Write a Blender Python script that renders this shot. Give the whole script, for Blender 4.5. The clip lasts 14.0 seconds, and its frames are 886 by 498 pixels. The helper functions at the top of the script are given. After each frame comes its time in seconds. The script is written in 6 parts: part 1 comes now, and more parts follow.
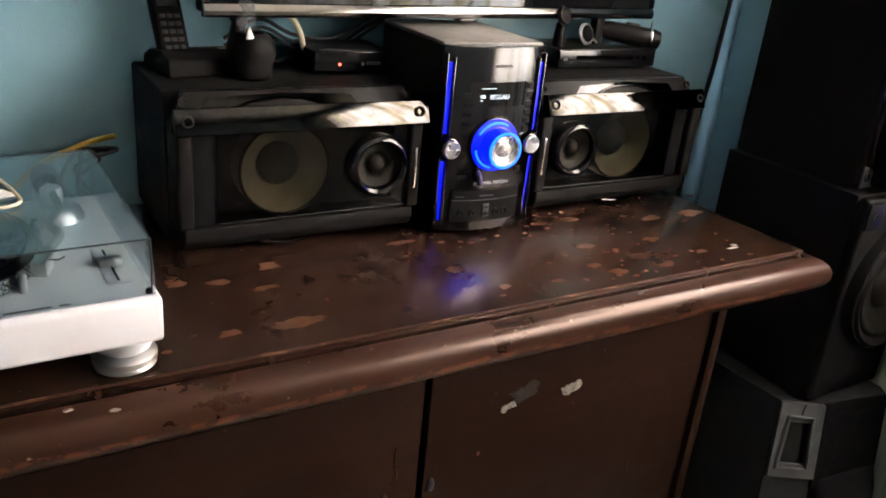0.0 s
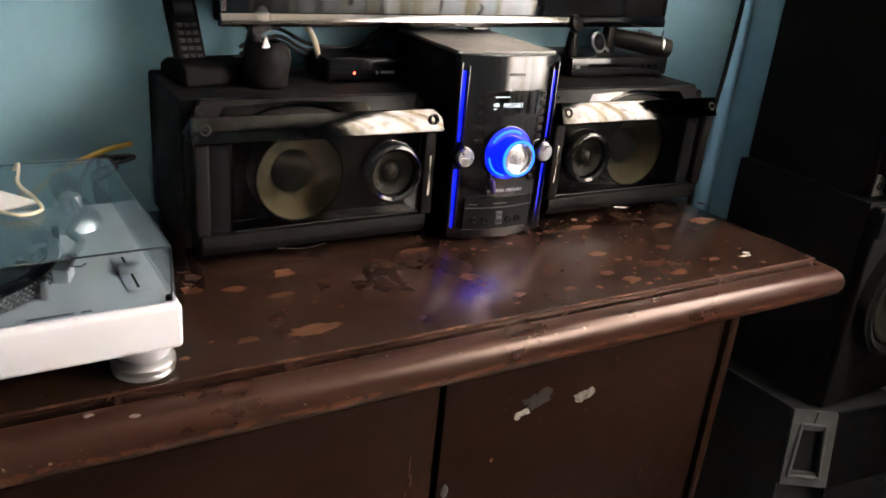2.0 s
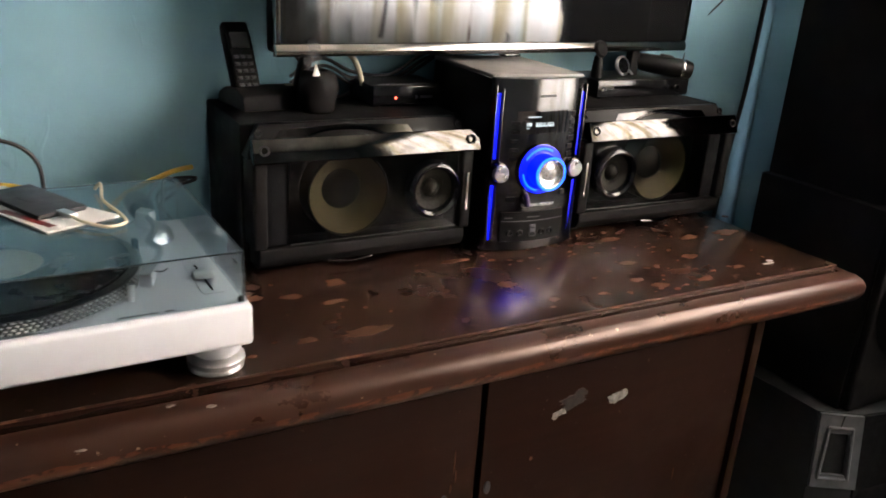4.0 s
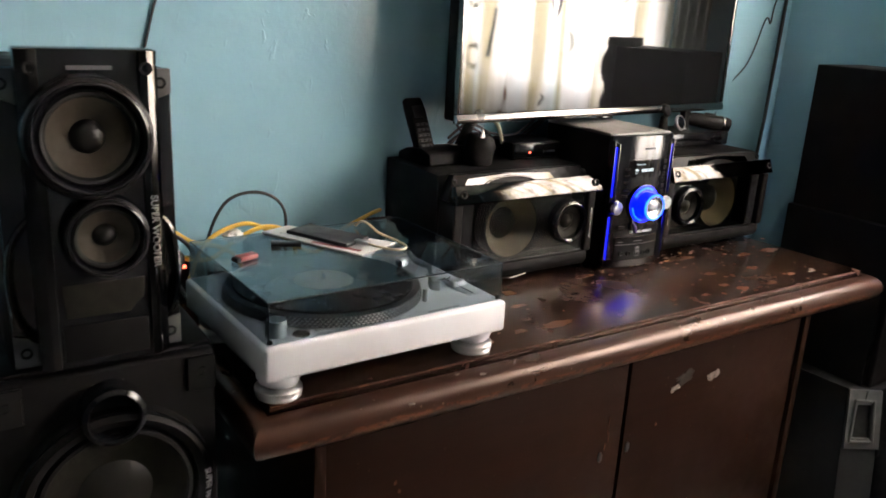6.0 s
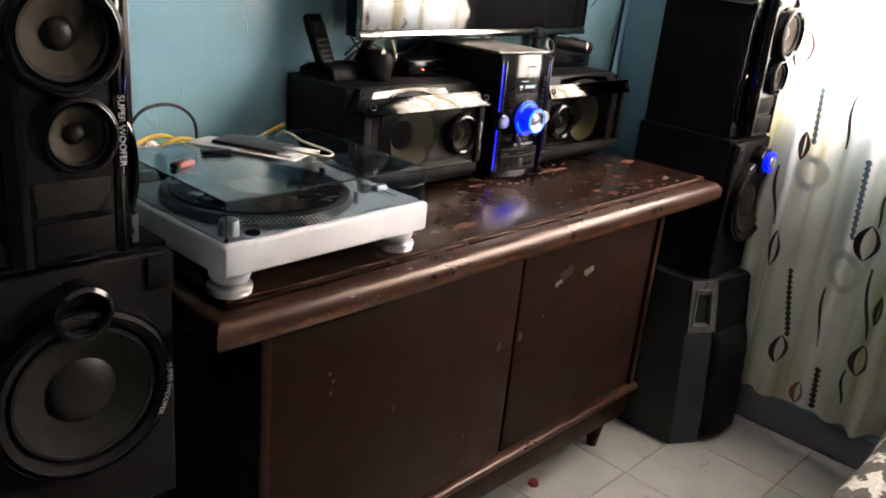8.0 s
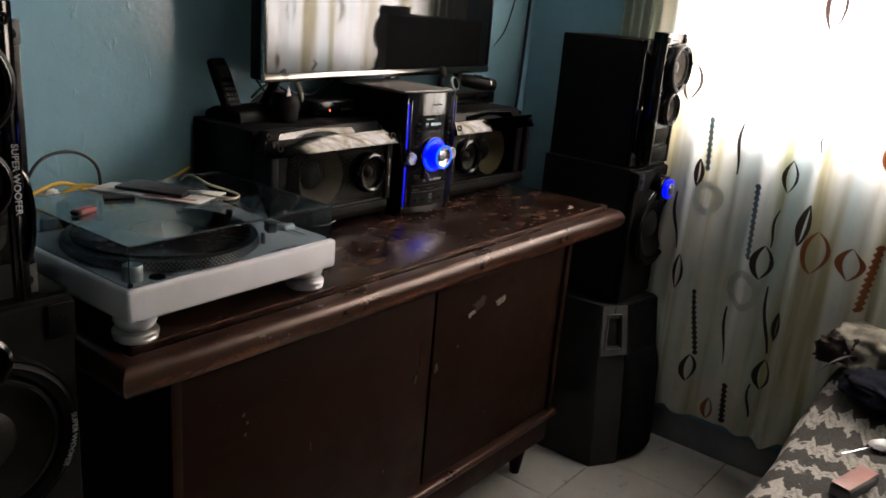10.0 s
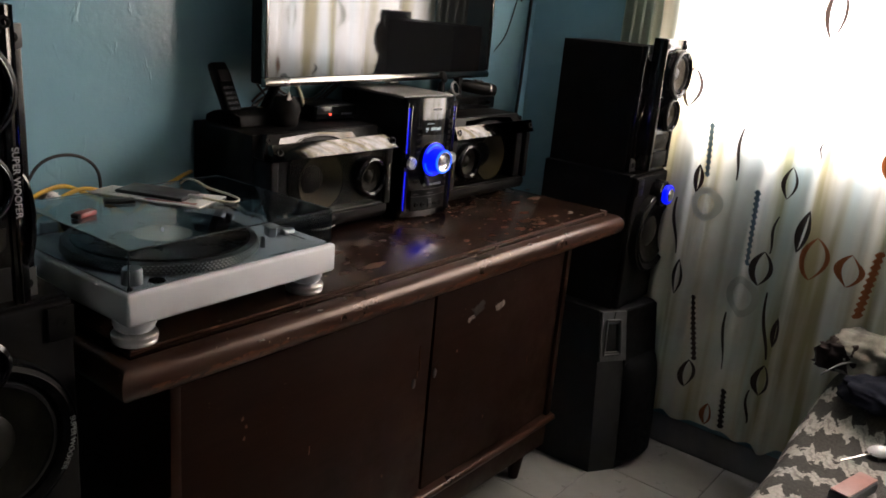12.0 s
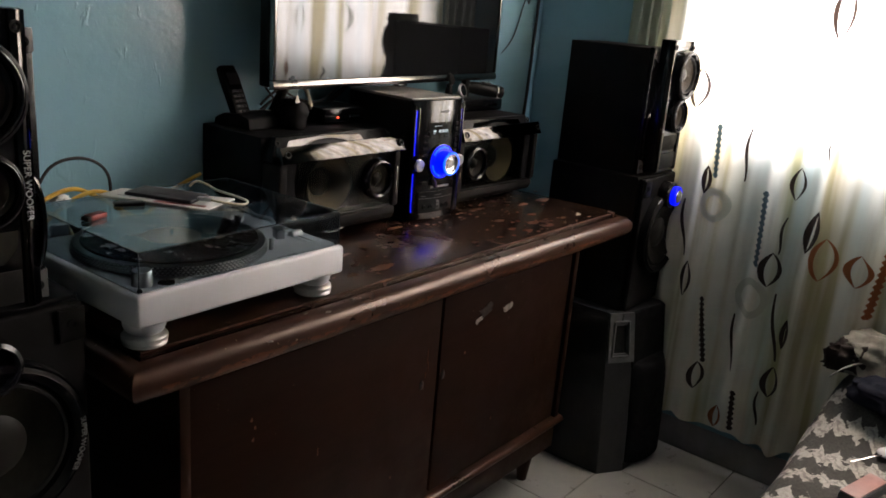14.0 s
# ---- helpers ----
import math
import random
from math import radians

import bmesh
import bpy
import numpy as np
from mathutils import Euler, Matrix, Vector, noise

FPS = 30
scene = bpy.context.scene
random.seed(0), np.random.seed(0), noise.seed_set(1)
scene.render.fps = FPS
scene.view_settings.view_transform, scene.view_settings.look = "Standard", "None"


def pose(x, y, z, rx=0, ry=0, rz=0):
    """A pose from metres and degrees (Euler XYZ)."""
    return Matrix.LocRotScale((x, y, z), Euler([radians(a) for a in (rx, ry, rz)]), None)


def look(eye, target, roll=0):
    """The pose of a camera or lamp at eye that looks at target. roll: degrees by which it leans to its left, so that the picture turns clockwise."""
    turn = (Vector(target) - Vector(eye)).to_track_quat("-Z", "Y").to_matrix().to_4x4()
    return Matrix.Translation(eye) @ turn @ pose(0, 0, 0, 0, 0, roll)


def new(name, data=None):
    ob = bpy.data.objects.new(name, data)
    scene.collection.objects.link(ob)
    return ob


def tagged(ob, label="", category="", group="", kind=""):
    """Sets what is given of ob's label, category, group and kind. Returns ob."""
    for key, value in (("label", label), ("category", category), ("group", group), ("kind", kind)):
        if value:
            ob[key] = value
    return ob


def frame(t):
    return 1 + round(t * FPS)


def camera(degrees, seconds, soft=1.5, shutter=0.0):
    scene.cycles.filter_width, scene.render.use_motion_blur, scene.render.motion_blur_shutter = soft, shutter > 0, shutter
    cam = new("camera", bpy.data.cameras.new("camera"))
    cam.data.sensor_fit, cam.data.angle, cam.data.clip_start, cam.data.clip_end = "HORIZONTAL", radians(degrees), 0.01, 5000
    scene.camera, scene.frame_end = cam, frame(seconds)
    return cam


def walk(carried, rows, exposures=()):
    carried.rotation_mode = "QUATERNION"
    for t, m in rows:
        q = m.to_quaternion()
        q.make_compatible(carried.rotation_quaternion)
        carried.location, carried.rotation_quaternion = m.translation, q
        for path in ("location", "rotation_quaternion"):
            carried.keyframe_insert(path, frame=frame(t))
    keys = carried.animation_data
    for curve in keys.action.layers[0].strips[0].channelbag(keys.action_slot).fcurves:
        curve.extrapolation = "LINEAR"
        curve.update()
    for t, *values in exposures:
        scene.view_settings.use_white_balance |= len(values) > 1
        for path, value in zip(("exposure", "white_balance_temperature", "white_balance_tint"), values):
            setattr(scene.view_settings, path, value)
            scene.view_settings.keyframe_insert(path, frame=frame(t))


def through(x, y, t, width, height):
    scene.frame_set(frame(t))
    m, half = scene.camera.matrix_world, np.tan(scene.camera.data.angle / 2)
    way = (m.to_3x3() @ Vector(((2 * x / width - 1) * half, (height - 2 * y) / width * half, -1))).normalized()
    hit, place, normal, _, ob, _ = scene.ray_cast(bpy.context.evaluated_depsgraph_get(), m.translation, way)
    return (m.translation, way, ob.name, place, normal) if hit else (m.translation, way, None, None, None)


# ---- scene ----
cam = camera(57.2, 14.0, soft=1.7, shutter=0.5)
PATH = [
    (0, (0.303, -0.825, 1.396), (1.289, 0.734, 0.623), 5.5),
    (0.5, (0.303, -0.824, 1.398), (1.291, 0.735, 0.628), 5.6),
    (1, (0.301, -0.821, 1.399), (1.285, 0.741, 0.629), 5.6),
    (1.5, (0.294, -0.822, 1.398), (1.275, 0.745, 0.635), 5.7),
    (2, (0.29, -0.824, 1.399), (1.264, 0.749, 0.639), 5.4),
    (4.3, (0.183, -0.924, 1.4), (1.094, 0.715, 0.704), 3.4),
    (4.5, (0.153, -0.946, 1.407), (0.995, 0.717, 0.681), 3.2),
    (5, (0.063, -0.969, 1.436), (0.961, 0.676, 0.738), 2.7),
    (5.5, (-0.197, -0.972, 1.432), (0.894, 0.593, 0.831), 2.0),
    (6, (-0.363, -1.026, 1.46), (0.713, 0.56, 0.885), 3.2),
    (6.5, (-0.42, -1.105, 1.455), (0.659, 0.45, 0.808), 4.0),
    (7, (-0.478, -1.029, 1.457), (0.72, 0.44, 0.82), 3.2),
    (7.5, (-0.531, -0.986, 1.437), (0.825, 0.339, 0.798), 3.9),
    (8, (-0.579, -1.018, 1.427), (0.8, 0.254, 0.734), 5.7),
    (8.5, (-0.577, -1.052, 1.431), (0.869, 0.163, 0.772), 4.3),
    (9, (-0.576, -1.061, 1.441), (0.944, 0.078, 0.815), 4.8),
    (9.2, (-0.58, -1.064, 1.44), (0.939, 0.091, 0.842), 4.7),
    (11.5, (-0.583, -1.065, 1.437), (0.935, 0.096, 0.849), 5.2),
    (12, (-0.583, -1.065, 1.439), (0.936, 0.098, 0.856), 5.2),
    (12.5, (-0.585, -1.066, 1.438), (0.933, 0.101, 0.859), 5.1),
    (13, (-0.584, -1.069, 1.437), (0.93, 0.102, 0.859), 5.0),
    (13.5, (-0.585, -1.069, 1.435), (0.925, 0.109, 0.858), 4.9),
    (14, (-0.586, -1.069, 1.439), (0.921, 0.111, 0.86), 4.9),
]
walk(cam, [(t, look(eye, target, roll)) for t, eye, target, roll in PATH],
     [(0.0, 1.12), (2.2, 1.12), (4.5, 1.0), (5.0, 1.06), (7.0, 1.16), (7.9, 1.2), (8.5, 0.5), (9.0, 0.0), (14.0, 0.0)])

# ---------------------------------------------------------------- light
world = bpy.data.worlds.new("sky")
scene.world = world
world.use_nodes = True
wn = world.node_tree
wbg = wn.nodes["Background"]
wsky = wn.nodes.new("ShaderNodeTexSky")
wsky.sky_type, wsky.sun_disc = "NISHITA", False
wsky.sun_elevation, wsky.sun_rotation = radians(48), radians(120)
wn.links.new(wsky.outputs[0], wbg.inputs[0])
wbg.inputs[1].default_value = 0.12

sun = new("sun", bpy.data.lights.new("sun", "SUN"))
sun.data.energy, sun.data.angle, sun.data.color = 2.0, radians(0.5), (1.0, 0.95, 0.88)
sun.matrix_world = look((6, -2, 8), (2.6, 2.5, 0.0))

WIN_LAMP = 183.0
win = new("window_light", bpy.data.lights.new("window_light", "AREA"))
win.data.shape, win.data.size, win.data.size_y = "RECTANGLE", 1.82, 1.06
win.data.energy, win.data.color = WIN_LAMP, (0.975, 0.915, 1.0)
win.matrix_world = look((2.030, -0.92, 1.70), (1.0, -0.92, 1.66))


# ---------------------------------------------------------------- materials
def tree(name):
    m = bpy.data.materials.new(name)
    m.use_nodes = True
    nt = m.node_tree
    return m, nt, nt.nodes["Principled BSDF"]


def ramp(nt, fac, stops):
    r = nt.nodes.new("ShaderNodeValToRGB")
    el = r.color_ramp.elements
    el[0].position, el[0].color = stops[0][0], (*stops[0][1], 1)
    el[1].position, el[1].color = stops[-1][0], (*stops[-1][1], 1)
    for p, c in stops[1:-1]:
        e = el.new(p)
        e.color = (*c, 1)
    nt.links.new(fac, r.inputs[0])
    return r.outputs[0]


def noise_tex(nt, scale, detail=4.0, rough=0.55, stretch=(1, 1, 1), distort=0.0):
    co = nt.nodes.new("ShaderNodeTexCoord")
    mp = nt.nodes.new("ShaderNodeMapping")
    mp.inputs["Scale"].default_value = stretch
    n = nt.nodes.new("ShaderNodeTexNoise")
    n.inputs["Scale"].default_value, n.inputs["Detail"].default_value = scale, detail
    n.inputs["Roughness"].default_value, n.inputs["Distortion"].default_value = rough, distort
    nt.links.new(co.outputs["Object"], mp.inputs[0])
    nt.links.new(mp.outputs[0], n.inputs["Vector"])
    return n.outputs[0]


def mixc(nt, fac, a, b, mode="MIX"):
    m = nt.nodes.new("ShaderNodeMix")
    m.data_type, m.blend_type = "RGBA", mode
    for sock, v in ((m.inputs["Factor"], fac), (m.inputs["A"], a), (m.inputs["B"], b)):
        if isinstance(v, (int, float)):
            sock.default_value = v
        elif isinstance(v, tuple):
            sock.default_value = (*v, 1)
        else:
            nt.links.new(v, sock)
    return m.outputs["Result"]


def bump(nt, bs, height, strength, dist=0.002):
    b = nt.nodes.new("ShaderNodeBump")
    b.inputs["Strength"].default_value, b.inputs["Distance"].default_value = strength, dist
    nt.links.new(height, b.inputs["Height"])
    nt.links.new(b.outputs[0], bs.inputs["Normal"])


def simple(name, color, rough=0.5, metal=0.0, vary=0.12, scale=30.0, bumps=0.0, coat=0.0, fine=220.0, dust=0.0, spec=0.5):
    """A plain surface with a cloudy tone, uneven gloss and fine relief."""
    m, nt, bs = tree(name)
    n = noise_tex(nt, scale, 5.0, 0.6)
    lo = tuple(c * (1 - vary) for c in color)
    hi = tuple(min(1, c * (1 + vary)) for c in color)
    col = ramp(nt, n, [(0.3, lo), (0.7, hi)])
    if dust:
        d = ramp(nt, noise_tex(nt, scale * 2.3, 8.0, 0.75), [(0.45, (0, 0, 0)), (0.8, (dust, dust, dust))])
        col = mixc(nt, d, col, (0.32, 0.30, 0.27))
    nt.links.new(col, bs.inputs["Base Color"])
    rr = ramp(nt, noise_tex(nt, scale * 0.7, 6.0, 0.7), [(0.3, (rough * 0.8,) * 3), (0.75, (min(1, rough * 1.3),) * 3)])
    nt.links.new(rr, bs.inputs["Roughness"])
    bs.inputs["Metallic"].default_value = metal
    bs.inputs["Specular IOR Level"].default_value = spec
    bs.inputs["Coat Weight"].default_value = coat
    bs.inputs["Coat Roughness"].default_value = 0.12
    if bumps:
        bump(nt, bs, noise_tex(nt, fine, 3.0), bumps, 0.001)
    return m


def glowing(name, color, strength):
    m, nt, bs = tree(name)
    bs.inputs["Base Color"].default_value = (*[c * 0.5 for c in color], 1)
    bs.inputs["Emission Color"].default_value = (*color, 1)
    bs.inputs["Emission Strength"].default_value = strength
    return m


def wall_paint():
    m, nt, bs = tree("blue_gloss_paint")
    cloud = noise_tex(nt, 2.2, 5.0, 0.6)
    col = ramp(nt, cloud, [(0.3, (0.205, 0.370, 0.455)), (0.7, (0.255, 0.430, 0.520))])
    spots = ramp(nt, noise_tex(nt, 23.0, 6.0, 0.75), [(0.66, (0, 0, 0)), (0.78, (0.30,) * 3)])
    nt.links.new(mixc(nt, spots, col, (0.36, 0.52, 0.54)), bs.inputs["Base Color"])
    rr = ramp(nt, noise_tex(nt, 9.0, 5.0), [(0.3, (0.10,) * 3), (0.7, (0.17,) * 3)])
    nt.links.new(rr, bs.inputs["Roughness"])
    big = noise_tex(nt, 13.0, 3.0, 0.5)
    fine = noise_tex(nt, 55.0, 4.0, 0.6, distort=0.4)
    add = nt.nodes.new("ShaderNodeMath")
    add.operation = "MULTIPLY_ADD"
    add.inputs[1].default_value = 0.35
    nt.links.new(fine, add.inputs[0])
    nt.links.new(big, add.inputs[2])
    drip = ramp(nt, noise_tex(nt, 17.0, 3.0, 0.5, (1.7, 1.0, 0.8), 0.8), [(0.64, (0, 0, 0)), (0.80, (0.8,) * 3)])
    more = nt.nodes.new("ShaderNodeMath")
    nt.links.new(add.outputs[0], more.inputs[0])
    nt.links.new(drip, more.inputs[1])
    bump(nt, bs, more.outputs[0], 0.28, 0.006)
    return m


def varnished(name, base, chip, amount, rough, seed=0.0, coat=0.2, scuff=1.0, spec=0.5):
    """Dark brown varnish, worn through in ragged flakes to the bare wood."""
    m, nt, bs = tree(name)
    grain = noise_tex(nt, 16.0, 6.0, 0.6, (0.25, 3.0, 3.0), 0.3)
    col = ramp(nt, grain, [(0.25, tuple(c * 0.75 for c in base)), (0.75, tuple(c * 1.3 for c in base))])
    cloud = ramp(nt, noise_tex(nt, 5.0, 4.0), [(0.35, (0, 0, 0)), (0.7, (0.45,) * 3)])
    col = mixc(nt, cloud, col, tuple(c * 1.5 for c in base))
    flake = noise_tex(nt, 15.0 + seed, 7.0, 0.62, (0.75, 1.25, 1.0), 0.5)
    mask = ramp(nt, flake, [(amount, (0, 0, 0)), (amount + 0.045, (1, 1, 1))])
    wood = ramp(nt, noise_tex(nt, 60.0, 5.0, 0.7, (0.4, 2, 2)), [(0.3, tuple(c * 0.6 for c in chip)), (0.7, chip)])
    col = mixc(nt, mask, col, wood)
    nick = ramp(nt, noise_tex(nt, 95.0 + seed, 3.0, 0.5), [(0.725, (0, 0, 0)), (0.75, (scuff * 0.7,) * 3)])
    col = mixc(nt, nick, col, (0.42, 0.33, 0.25))
    nt.links.new(col, bs.inputs["Base Color"])
    smear = ramp(nt, noise_tex(nt, 7.0, 6.0, 0.65), [(0.3, (rough * 0.75,) * 3), (0.7, (rough * 1.35,) * 3)])
    nt.links.new(mixc(nt, mask, smear, (rough * 1.15,) * 3), bs.inputs["Roughness"])
    bs.inputs["Specular IOR Level"].default_value = spec
    bs.inputs["Specular Tint"].default_value = (1.0, 0.76, 0.66, 1.0)
    bs.inputs["Coat Weight"].default_value = coat
    bs.inputs["Coat Roughness"].default_value = 0.25
    inv = nt.nodes.new("ShaderNodeMath")
    inv.operation = "MULTIPLY_ADD"
    inv.inputs[1].default_value = -0.2
    nt.links.new(mask, inv.inputs[0])
    nt.links.new(grain, inv.inputs[2])
    bump(nt, bs, inv.outputs[0], 0.12, 0.0008)
    return m


def tinted_lid():
    m, nt, bs = tree("smoked_acrylic")
    out = nt.nodes["Material Output"]
    gl = nt.nodes.new("ShaderNodeBsdfGlossy")
    gl.inputs["Roughness"].default_value = 0.05
    gl.inputs["Color"].default_value = (0.95, 0.97, 1, 1)
    tr = nt.nodes.new("ShaderNodeBsdfTransparent")
    tr.inputs["Color"].default_value = (0.74, 0.78, 0.80, 1)
    lw = nt.nodes.new("ShaderNodeLayerWeight")
    lw.inputs["Blend"].default_value = 0.5
    pw = nt.nodes.new("ShaderNodeMath")
    pw.operation = "POWER"
    pw.inputs[1].default_value = 4.0
    nt.links.new(lw.outputs["Facing"], pw.inputs[0])
    fr = nt.nodes.new("ShaderNodeMath")
    fr.operation = "MULTIPLY_ADD"
    fr.inputs[1].default_value, fr.inputs[2].default_value = 0.75, 0.035
    nt.links.new(pw.outputs[0], fr.inputs[0])
    mx = nt.nodes.new("ShaderNodeMixShader")
    nt.links.new(fr.outputs[0], mx.inputs[0])
    nt.links.new(tr.outputs[0], mx.inputs[1])
    nt.links.new(gl.outputs[0], mx.inputs[2])
    nt.links.new(mx.outputs[0], out.inputs["Surface"])
    return m


def smoked(name, tint):
    """A thin dark clear sheet."""
    m, nt, bs = tree(name)
    out = nt.nodes["Material Output"]
    tr = nt.nodes.new("ShaderNodeBsdfTransparent")
    tr.inputs["Color"].default_value = (*tint, 1)
    gl = nt.nodes.new("ShaderNodeBsdfGlossy")
    gl.inputs["Roughness"].default_value = 0.16
    lw = nt.nodes.new("ShaderNodeLayerWeight")
    lw.inputs["Blend"].default_value = 0.5
    pw = nt.nodes.new("ShaderNodeMath")
    pw.operation = "POWER"
    pw.inputs[1].default_value = 4.0
    nt.links.new(lw.outputs["Facing"], pw.inputs[0])
    fr = nt.nodes.new("ShaderNodeMath")
    fr.operation = "MULTIPLY_ADD"
    fr.inputs[1].default_value, fr.inputs[2].default_value = 0.75, 0.035
    nt.links.new(pw.outputs[0], fr.inputs[0])
    mx = nt.nodes.new("ShaderNodeMixShader")
    nt.links.new(fr.outputs[0], mx.inputs[0])
    nt.links.new(tr.outputs[0], mx.inputs[1])
    nt.links.new(gl.outputs[0], mx.inputs[2])
    nt.links.new(mx.outputs[0], out.inputs["Surface"])
    return m


def cloth(name, color, through=0.45, clear=0.0, weave=900.0, vary=0.1, fold_shade=0.0):
    """Thin woven cloth that lets light through."""
    m, nt, bs = tree(name)
    out = nt.nodes["Material Output"]
    col = ramp(nt, noise_tex(nt, 7.0, 5.0), [(0.3, tuple(c * (1 - vary) for c in color)), (0.7, color)])
    # light and shade of the folds painted in as upright warm and cool bands
    if fold_shade:
        warm = (1 - fold_shade, 1 - fold_shade * 1.15, 1 - fold_shade * 1.6)
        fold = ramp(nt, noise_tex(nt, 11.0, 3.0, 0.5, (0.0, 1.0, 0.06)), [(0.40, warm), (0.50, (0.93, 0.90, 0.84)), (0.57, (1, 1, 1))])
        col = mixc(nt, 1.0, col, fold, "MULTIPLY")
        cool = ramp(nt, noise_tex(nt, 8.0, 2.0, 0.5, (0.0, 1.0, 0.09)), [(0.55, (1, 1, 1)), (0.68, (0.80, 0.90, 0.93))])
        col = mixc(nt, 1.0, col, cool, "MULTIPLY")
    nt.links.new(col, bs.inputs["Base Color"])
    bs.inputs["Roughness"].default_value = 0.85
    bump(nt, bs, noise_tex(nt, weave, 2.0), 0.2, 0.0008)
    tl = nt.nodes.new("ShaderNodeBsdfTranslucent")
    nt.links.new(col, tl.inputs["Color"])
    mx = nt.nodes.new("ShaderNodeMixShader")
    mx.inputs[0].default_value = through
    nt.links.new(bs.outputs[0], mx.inputs[1])
    nt.links.new(tl.outputs[0], mx.inputs[2])
    last = mx
    if clear:
        tp = nt.nodes.new("ShaderNodeBsdfTransparent")
        last = nt.nodes.new("ShaderNodeMixShader")
        last.inputs[0].default_value = clear
        nt.links.new(mx.outputs[0], last.inputs[1])
        nt.links.new(tp.outputs[0], last.inputs[2])
    nt.links.new(last.outputs[0], out.inputs["Surface"])
    return m


def throw_cloth():
    """Woven throw: charcoal ground with pale saw-toothed bands."""
    m, nt, bs = tree("patterned_throw")
    co = nt.nodes.new("ShaderNodeTexCoord")
    sep = nt.nodes.new("ShaderNodeSeparateXYZ")
    nt.links.new(co.outputs["Object"], sep.inputs[0])

    def math_node(op, a, b=None):
        n = nt.nodes.new("ShaderNodeMath")
        n.operation = op
        for i, v in enumerate((a, b)):
            if v is None:
                continue
            if isinstance(v, (int, float)):
                n.inputs[i].default_value = v
            else:
                nt.links.new(v, n.inputs[i])
        return n.outputs[0]
    x, y = sep.outputs["X"], sep.outputs["Y"]
    wob = math_node("MULTIPLY", math_node("SUBTRACT", noise_tex(nt, 5.0, 3.0), 0.5), 0.16)
    fine = math_node("MULTIPLY", math_node("SUBTRACT", noise_tex(nt, 45.0, 2.0), 0.5), 0.05)
    tooth = math_node("MULTIPLY", math_node("PINGPONG", math_node("ADD", y, fine), 0.021), 2.1)
    bands = math_node("ADD", math_node("ADD", x, wob), tooth)
    saw = math_node("PINGPONG", math_node("ADD", bands, fine), 0.070)
    mask = ramp(nt, math_node("MULTIPLY", saw, 13.0), [(0.51, (0, 0, 0)), (0.57, (1, 1, 1))])
    brk = ramp(nt, noise_tex(nt, 6.5, 4.0, 0.6), [(0.36, (0, 0, 0)), (0.40, (1, 1, 1))])
    mask = mixc(nt, 1.0, mask, brk, "MULTIPLY")
    pale = ramp(nt, noise_tex(nt, 120.0, 3.0), [(0.3, (0.27, 0.257, 0.232)), (0.7, (0.42, 0.40, 0.36))])
    dark = ramp(nt, noise_tex(nt, 160.0, 3.0), [(0.3, (0.028, 0.026, 0.023)), (0.7, (0.060, 0.056, 0.050))])
    core = ramp(nt, math_node("MULTIPLY", saw, 13.0), [(0.80, (0, 0, 0)), (0.86, (0.75,) * 3)])
    patch = ramp(nt, noise_tex(nt, 9.0, 3.0, 0.6), [(0.42, (0, 0, 0)), (0.48, (1, 1, 1))])
    pale = mixc(nt, mixc(nt, 1.0, core, patch, "MULTIPLY"), pale, (0.15, 0.142, 0.13))
    nt.links.new(mixc(nt, mask, dark, pale), bs.inputs["Base Color"])
    bs.inputs["Roughness"].default_value = 0.95
    bump(nt, bs, noise_tex(nt, 420.0, 3.0), 0.8, 0.003)
    return m


M_WALL = wall_paint()
M_LEDGE = simple("ledge_blue_paint", (0.13, 0.24, 0.30), 0.35, vary=0.25, scale=14, bumps=0.3, fine=60)
M_SKIRT = simple("grey_skirting_tile", (0.16, 0.16, 0.17), 0.4, vary=0.2, scale=10)
# ceiling out of view, greyed down to lower the bounced fill
M_CEIL = simple("fill_cut_ceiling", (0.52, 0.50, 0.48), 0.9, scale=6)
# unseen west and south walls, darkened to hold back fill light
M_PLAIN = simple("fill_cut_wall", (0.14, 0.18, 0.20), 0.7, scale=5)
M_TILE = simple("pale_floor_tile", (0.28, 0.272, 0.26), 0.30, vary=0.10, scale=9, bumps=0.05, dust=0.12)
M_GROUT = simple("grout", (0.10, 0.095, 0.09), 0.9, scale=60, bumps=0.4)
M_TOP = varnished("worn_varnish_top", (0.019, 0.0080, 0.0053), (0.12, 0.044, 0.020), 0.80, 0.23, 5.0, 0.0, 1.0, 0.5)
M_NOSE = varnished("worn_varnish_edge", (0.023, 0.0080, 0.0047), (0.10, 0.040, 0.021), 0.74, 0.30, 7.0, 0.0, 1.0, 0.5)
M_BELLY = varnished("rubbed_varnish_belly", (0.026, 0.0085, 0.0050), (0.125, 0.042, 0.021), 0.47, 0.36, 21.0, 0.0, 1.0, 0.4)
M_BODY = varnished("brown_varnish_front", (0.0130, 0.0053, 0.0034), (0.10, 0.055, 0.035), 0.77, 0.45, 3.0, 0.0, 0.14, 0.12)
M_EDGE = varnished("rubbed_edge", (0.034, 0.015, 0.010), (0.16, 0.078, 0.046), 0.55, 0.45, 11.0, 0.05)
M_BARE = varnished("flaked_varnish", (0.062, 0.026, 0.014), (0.120, 0.052, 0.027), 0.46, 0.33, 31.0, 0.05)
M_WPAINT = simple("white_paint_smear", (0.24, 0.22, 0.195), 0.6, vary=0.75, scale=90)
M_SMEAR = simple("thin_paint_smear", (0.019, 0.0125, 0.0095), 0.6, vary=0.7, scale=70)
